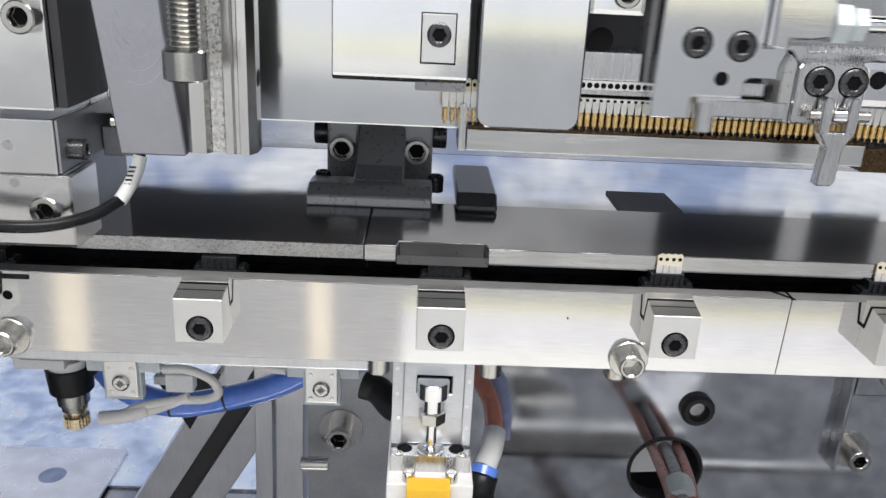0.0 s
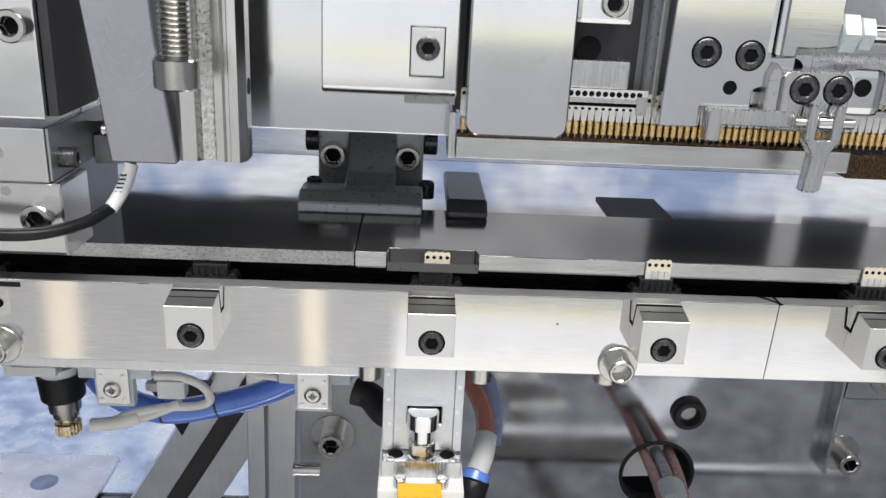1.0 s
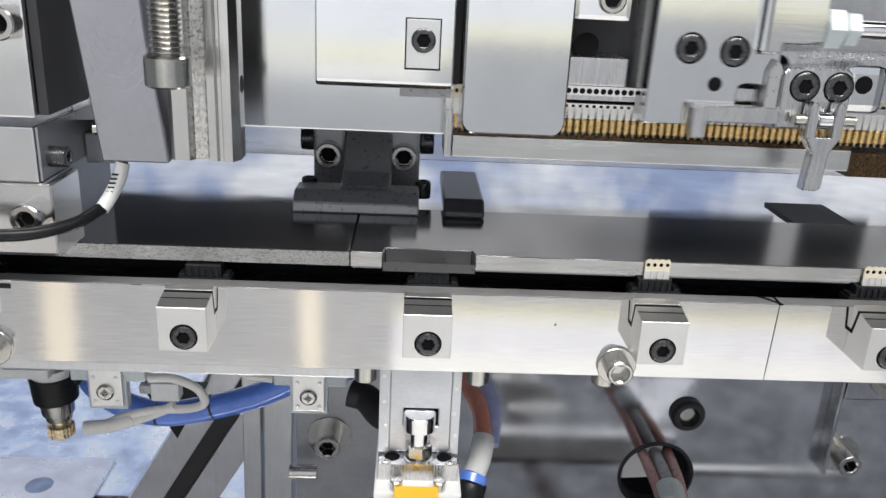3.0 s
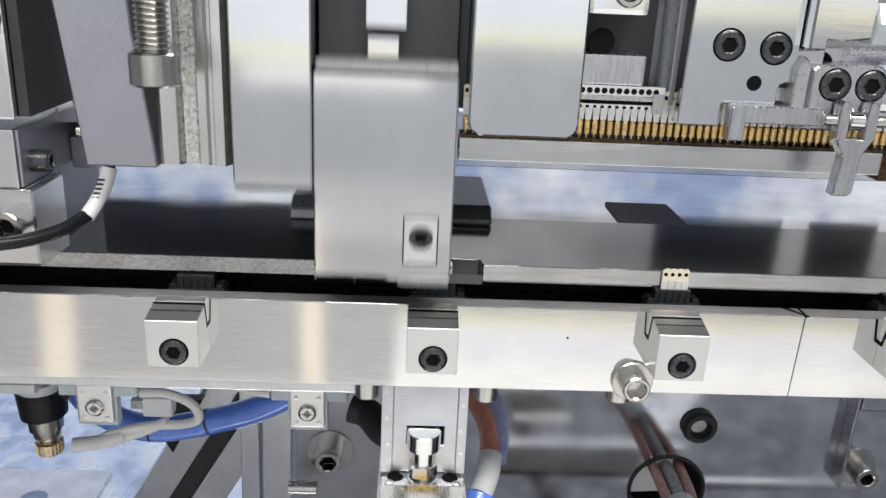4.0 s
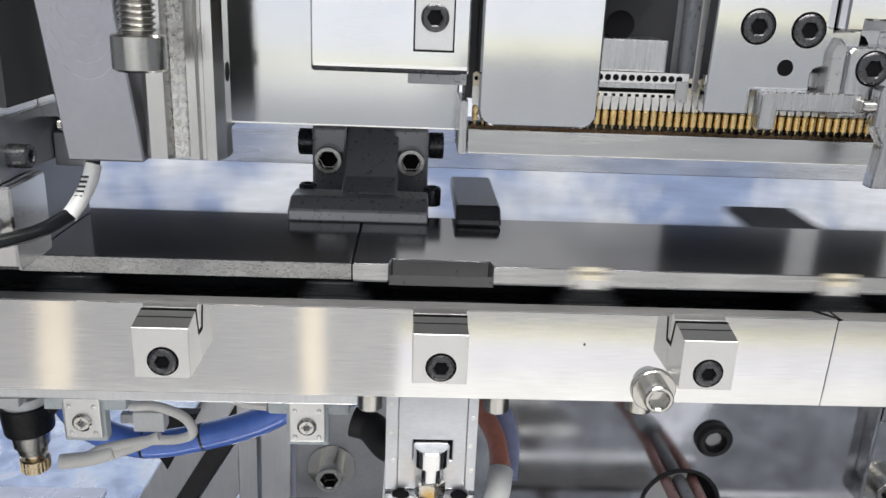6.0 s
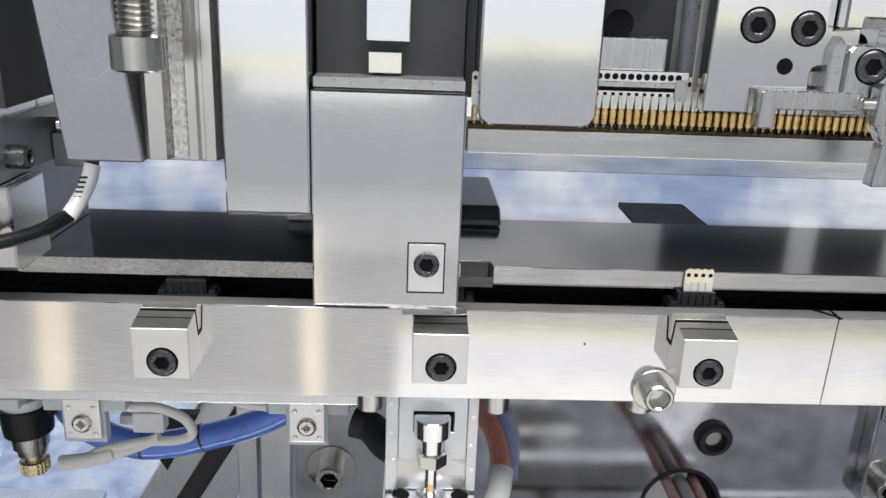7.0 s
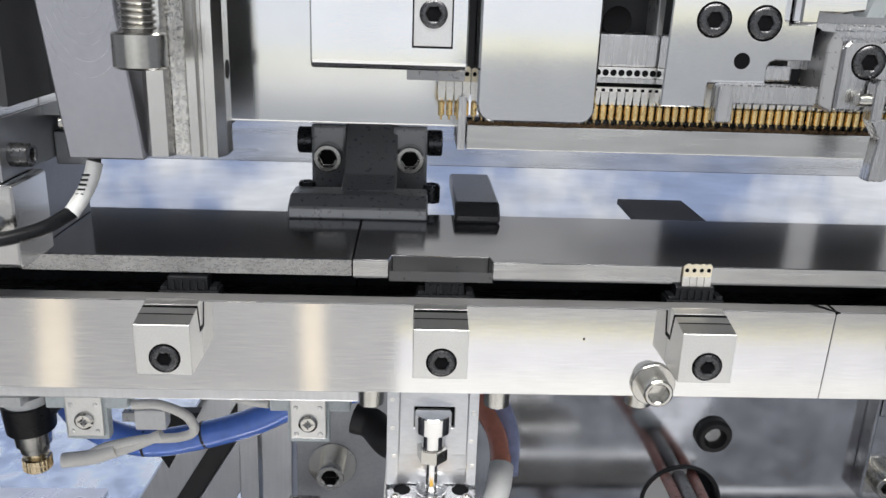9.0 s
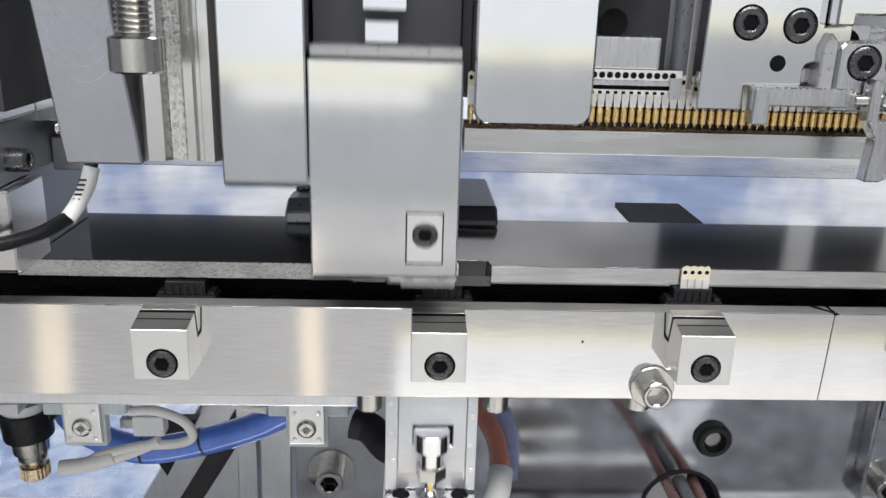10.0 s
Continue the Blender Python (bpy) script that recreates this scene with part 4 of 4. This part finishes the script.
strut("frame_post", (-71, 150, -249), (-68, 150, -60), 14, 20, False)
strut("frame_post", (-84, 152, -249), (-82, 152, -60), 9, 18, False)
dark = thing("partition", "dark grey upright partition behind the frame", "partition")
part("panel", box(B(), -60, 10, 152, 160, -249, -20, 0.5), GREY, dark)
part("gusset", prism(B(), [(-136, -100), (-104, -100), (-120, -130)], 150, 156, "y", 0.3), BLACK, dark)
cap_screw("panel_bolt", (-43.0, 152, -127.5), (0, -1, 0), 6.4, 11, 3.6, STAINLESS, "stainless socket bolt with a washer on the dark panel", 11.5, "frame bolts")
cap_screw("frame_bolt", (270, 222, -175.5), (0, -1, 0), 7.0, 14, 3.8, STAINLESS, "stainless socket bolt on the polished plate", 12.5, "frame bolts")
cap_screw("frame_bolt", (284, 211.8, -116), (0, -1, 0), 7.2, 12, 3.8, STAINLESS, "stainless socket bolt on the side bracket", 12.5, "frame bolts")
nut = thing("spacer", "small steel spacer on the frame", "spacer")
part("spacer", rod(B(), (-62, 140, -141), (-48, 140, -141), 3.6), STAINLESS, nut)
bracket = thing("side_bracket", "polished steel angle bracket", "bracket")
part("upright", box(B(), 256.5, 258.5, 212, 221.8, -185, -40, 0.4), POLISH, bracket)
part("face", box(B(), 259.2, 330, 212, 220, -132, -40, 0.8), POLISH, bracket)

ring = thing("grommet", "black rubber grommet in the polished plate", "grommet")
part("rim", lathe(B(), (169, 222, -150), (169, 210, -150), [(0, 10.5), (3, 10.5), (5, 9.0), (5.2, 6.5), (2, 5.2), (0.2, 5.0)], 36), RUBBER, ring)
# bright disc imitating the light that comes through the hole
part("hole_light", lathe(B(), (169, 221.7, -150), (169, 210, -150), [(0, 5.0), (0.3, 5.0), (0.7, 4.6), (0.7, 4.4)], 24), STAINLESS, ring, "bright disc standing for light through the hole")
port = thing("hose_port", "round port with a black rim in the plate", "port")
part("rim", lathe(B(), (155.3, 222.4, -195), (155.3, 210, -195), [(0, 22.2), (0, 24.2), (1.4, 24.0), (1.8, 22.9), (1.4, 22.2)], 48, True, True), RUBBER, port)
part("lining", lathe(B(), (155.3, 222.2, -195), (155.3, 260, -195), [(0, 22.3), (10, 22.3), (10, 21.6), (0, 21.6)], 48, True, True), RUBBER, port)
arc = [(155.3 + 21.3 * math.cos(a), -195 + 21.3 * math.sin(a)) for a in np.linspace(1.45, 3.3, 16)]
part("pale_insert", prism(B(), arc + [(157, -197)], 223.5, 225.5, "y", 0), MATT_WHITE, port, "white insert seen inside the port")
# charcoal box added so that the port's inside looks dark
part("dark_filler", box(B(), 90, 230, 268, 290, -249, -120, 0.5), HOOD)
tagged(bpy.data.objects["dark_filler"], "dark box added to fill the view through the round port", "case")
hp = thing("hose_pair", "dull red and grey hoses coming out of the port", "hose")
for dx, r, m in ((-8, 3.2, RUSSET), (0, 4.2, GREYHOSE), (8, 3.4, RUSSET)):
    part("hose", pipe(B(), [(158 + dx, 262, -206), (156 + dx, 238, -186), (153 + dx, 222, -179), (150 + dx * 0.9, 190, -175.5), (146 + dx * 0.75, 163, -173.5), (138 + dx * 0.6, 120, -172), (122 + dx * 0.5, 50, -171), (108 + dx * 0.5, -10, -180), (100 + dx * 0.5, -30, -245)], r), m, hp)
part("sleeve", pipe(B(), [(148.2, 178, -174.6), (147.2, 170, -174.2), (146, 163, -175)], 8.4, 20), CLEAR, hp, "clear plastic sleeve round the hoses")
# small flat pieces on the base below the deck, added only for the back plate to reflect
for x0, x1, y0, y1, m, words in ((58, 215, 84, 93, ANOD, "narrow aluminium bar added for a pale line in the plate's reflection"), (84, 132, 46, 54, BEAD, "short bright bar added for a light patch in the plate's reflection"),
                                 (76, 116, -6, 4, BEAD, "short bright bar added for a light patch in the plate's reflection"), (180, 335, 131, 138, ANOD, "narrow aluminium bar added for a pale line in the plate's reflection")):
    o = part("reflected_bar", box(B(), x0, x1, y0, y1, -249.9, -247, 0.4), m)
    tagged(o, words, "flat bar", "flat bars on the base")
# black slabs that put dark patches into the same reflection
for x0, x1, y0, y1 in ((62, 175, 99, 127), (84, 130, 14, 38)):
    o = part("reflected_dark_slab", box(B(), x0, x1, y0, y1, -249.9, -248, 0.4), RUBBER)
    tagged(o, "flat black slab added for a dark patch in the plate's reflection", "mat", "mats on the base")
# pale piece added for the reflection's bright patch
part("reflected_pale_piece", prism(B(), [(176, -12), (268, -14), (232, 40), (199, 76)], -249.9, -248.6, "z", 0), FROST)
tagged(bpy.data.objects["reflected_pale_piece"], "pale flat piece added for a bright patch in the plate's reflection", "film")
oh = thing("outlet_hose", "reddish and blue hoses with a numbered white sleeve", "hose")
part("hose", pipe(B(), [(10, 86, -48), (18, 78, -53), (24, 68, -60), (25, 58, -66)], 3.5), ORANGE, oh)
part("hose", pipe(B(), [(14, 92, -46), (25, 84, -53), (30, 74, -63), (29, 62, -73)], 3.2), LILAC, oh)
part("hose_mark", pipe(B(), [(25.1, 60, -64.6), (24.8, 55, -67.5)], 3.7), ORANGE, oh)
slv = part("sleeve", pipe(B(), [(25.2, 57, -66.2), (23.6, 50, -70.5), (20.8, 44, -74.5)], 4.3), WHITE, oh)
part("collar", pipe(B(), [(20.9, 44.2, -74.3), (20.0, 42, -76.6)], 5.4), BLUE, oh)
for k in range(6):
    part("print", box(B(), 20.3 + k * 0.55, 21.9 + k * 0.55, 43.1 + k * 1.3, 43.7 + k * 1.3, -71.0 + k * 0.85, -70.5 + k * 0.85, 0), INK, slv)
fit_ = thing("hose_fitting", "black push-in hose fitting", "fitting")
part("body", pipe(B(), [(20.2, 42.4, -76.2), (18.6, 39, -83), (17.6, 37, -110)], 5.9, 20), BLACK, fit_)
part("clip", box(B(), 14, 30, 26, 30, -83, -79, 0.5), WHITE, fit_)
part("screw", rod(B(), (30, 28, -82), (36, 28, -82), 2.4), STAINLESS, fit_)
part("screw", rod(B(), (38, 28, -83), (43, 28, -83), 2.4), STAINLESS, fit_)

panel = thing("blue_film", "crinkled glossy blue film lying on the base", "film")
part("sheet", box(B(), -600, -92, 262, 600, -249.9, -248, 0.3), FILM, panel)
tray = thing("pale_tray", "pale grey plate lying on the base", "plate")
part("plate", box(B(), -360, -212, 120, 302, -247.9, -245, 1), FROST, tray)
part("smudge", lathe(B(), (-252, 268, -245), (-252, 268, -240), [(0, 9.0), (0.15, 8.6), (0.2, 4.0)], 24), CLOUDY, tray, "blue-grey smudge")


# ---------------------------------------------------------------- what moves
HEAD_DOWN = [(0, 0), (0.2, 0), (0.3, 0.46), (0.4, 0.92), (0.5, 1), (0.75, 1), (0.8, 0.99), (0.9, 0.45), (1.0, 0.02), (1.1, 0), (1.8, 0), (1.9, 0.33), (2.0, 0.92),
             (2.1, 1), (2.3, 1), (2.4, 0.92), (2.5, 0.58), (2.6, 0.02), (2.7, 0), (3.3, 0), (3.4, 0.35), (3.5, 0.92), (3.6, 1), (3.9, 1), (4.0, 0.87), (4.1, 0.33), (4.2, 0.0),
             (4.9, 0), (5.0, 0.09), (5.1, 0.6), (5.2, 1), (5.5, 1), (5.6, 0.93), (5.7, 0.47), (5.8, 0.02), (5.9, 0), (6.5, 0), (6.6, 0.15), (6.7, 0.55), (6.8, 0.9), (6.9, 0.98),
             (7.1, 1), (7.2, 0.76), (7.3, 0.22), (7.4, 0.01), (7.5, 0), (9.3, 0), (9.4, 0.22), (9.5, 0.53), (9.6, 0.95), (9.7, 0.99), (9.9, 1), (10, 0.87)]
PICKS = [(0.25, 0.5), (1.85, 2.1), (3.35, 3.6), (5.0, 5.2), (6.6, 6.9), (9.4, 9.65)]
FEEDS = [1.3, 2.95, 4.4, 6.12, 8.6]            # the carriage pushes the strip one group on
BACK = [(-0.04, 0.07), (1.6, 1.7), (3.15, 3.25), (4.82, 4.92), (6.38, 6.48), (9.15, 9.28)]
INDEX = [(1.03, 1.25), (2.72, 2.94), (4.22, 4.45), (5.88, 6.1), (7.42, 7.65)]
RETURN = [(1.45, 1.6), (3.1, 3.25), (4.63, 4.8), (6.3, 6.45), (7.85, 8.0)]
LIFTED = [(-1, 0.0, 0.72, 0.8), (1.6, 1.68, 2.25, 2.35), (3.15, 3.25, 3.85, 3.95), (4.8, 4.9, 5.5, 5.6), (6.4, 6.5, 7.1, 7.18), (8.62, 8.72, 9.95, 10.05)]
STEP = 69.0


def level(t, spans):
    """How far (0 to 1) a two-way move has gone at t: spans of start up, up, start down, down."""
    best = 0.0
    for a, b, c, d in spans:
        if a < t < d:
            best = max(best, min(1.0, (t - a) / (b - a), (d - t) / (d - c)))
    return best


def passed(t, a, b):
    k = min(1.0, max(0.0, (t - a) / (b - a)))
    return k * k * (3 - 2 * k)


def head_at(t):
    for (a, u), (b, v) in zip(HEAD_DOWN, HEAD_DOWN[1:]):
        if a <= t <= b:
            return u + (v - u) * (t - a) / (b - a)
    return 0.0


def indexed(t):
    return sum(passed(t, a, b) for a, b in INDEX)


def group_place(k, t):
    fed = sum(passed(t, f, f + 0.12) for f in FEEDS)
    x, y, z = 1.5 + 8 * (k - fed), 11.3, 61.0
    if k < len(PICKS):
        a, b = PICKS[k]
        if t > a:
            s = passed(t, a, b)
            y, z = 11.3 + 7.5 * s, 61.0 - 51.7 * s
            x = 1.5 + STEP * sum(passed(t, c, d) for c, d in INDEX if c > a)
    return pose(x * MM, y * MM, z * MM)


def motions():
    tenths = [i / 10 for i in range(101)]
    finer = [i / 30 for i in range(301)]
    walk(HEAD, [(t, pose(0, 0, -57.5 * MM * d)) for t, d in HEAD_DOWN])
    walk(SLIDER, [(t, pose(0, 0, 9.0 * MM * level(t, LIFTED))) for t in finer[::2]])
    away = [(-1, -0.9, *BACK[0])] + [(f, f + 0.12, *b) for f, b in zip(FEEDS, BACK[1:])]
    walk(CARRIAGE, [(t, pose(-9.4 * MM * level(t, away), 0, 0)) for t in finer[::2]])
    walk(walker, [(t, pose(STEP * MM * sum(passed(t, a, b) - passed(t, c, d) for (a, b), (c, d) in zip(INDEX, RETURN)), 0, 0)) for t in finer[::2]])
    for n, c in enumerate(CARRIERS):
        walk(c, [(t, pose((1.5 + STEP * (n - 6 + indexed(t))) * MM, 18.7 * MM, 0)) for t in tenths])
    for k, g in enumerate(GROUPS):
        if k < 2 + len(PICKS) and k >= len(GROUPS) - 2:
            continue
        if k >= len(GROUPS) - 2:
            n = k - len(GROUPS) + 3
            walk(g, [(t, pose((1.5 + STEP * (n + indexed(t))) * MM, 18.8 * MM, 9.3 * MM)) for t in tenths])
        else:
            walk(g, [(t, group_place(k, t)) for t in tenths])


motions()
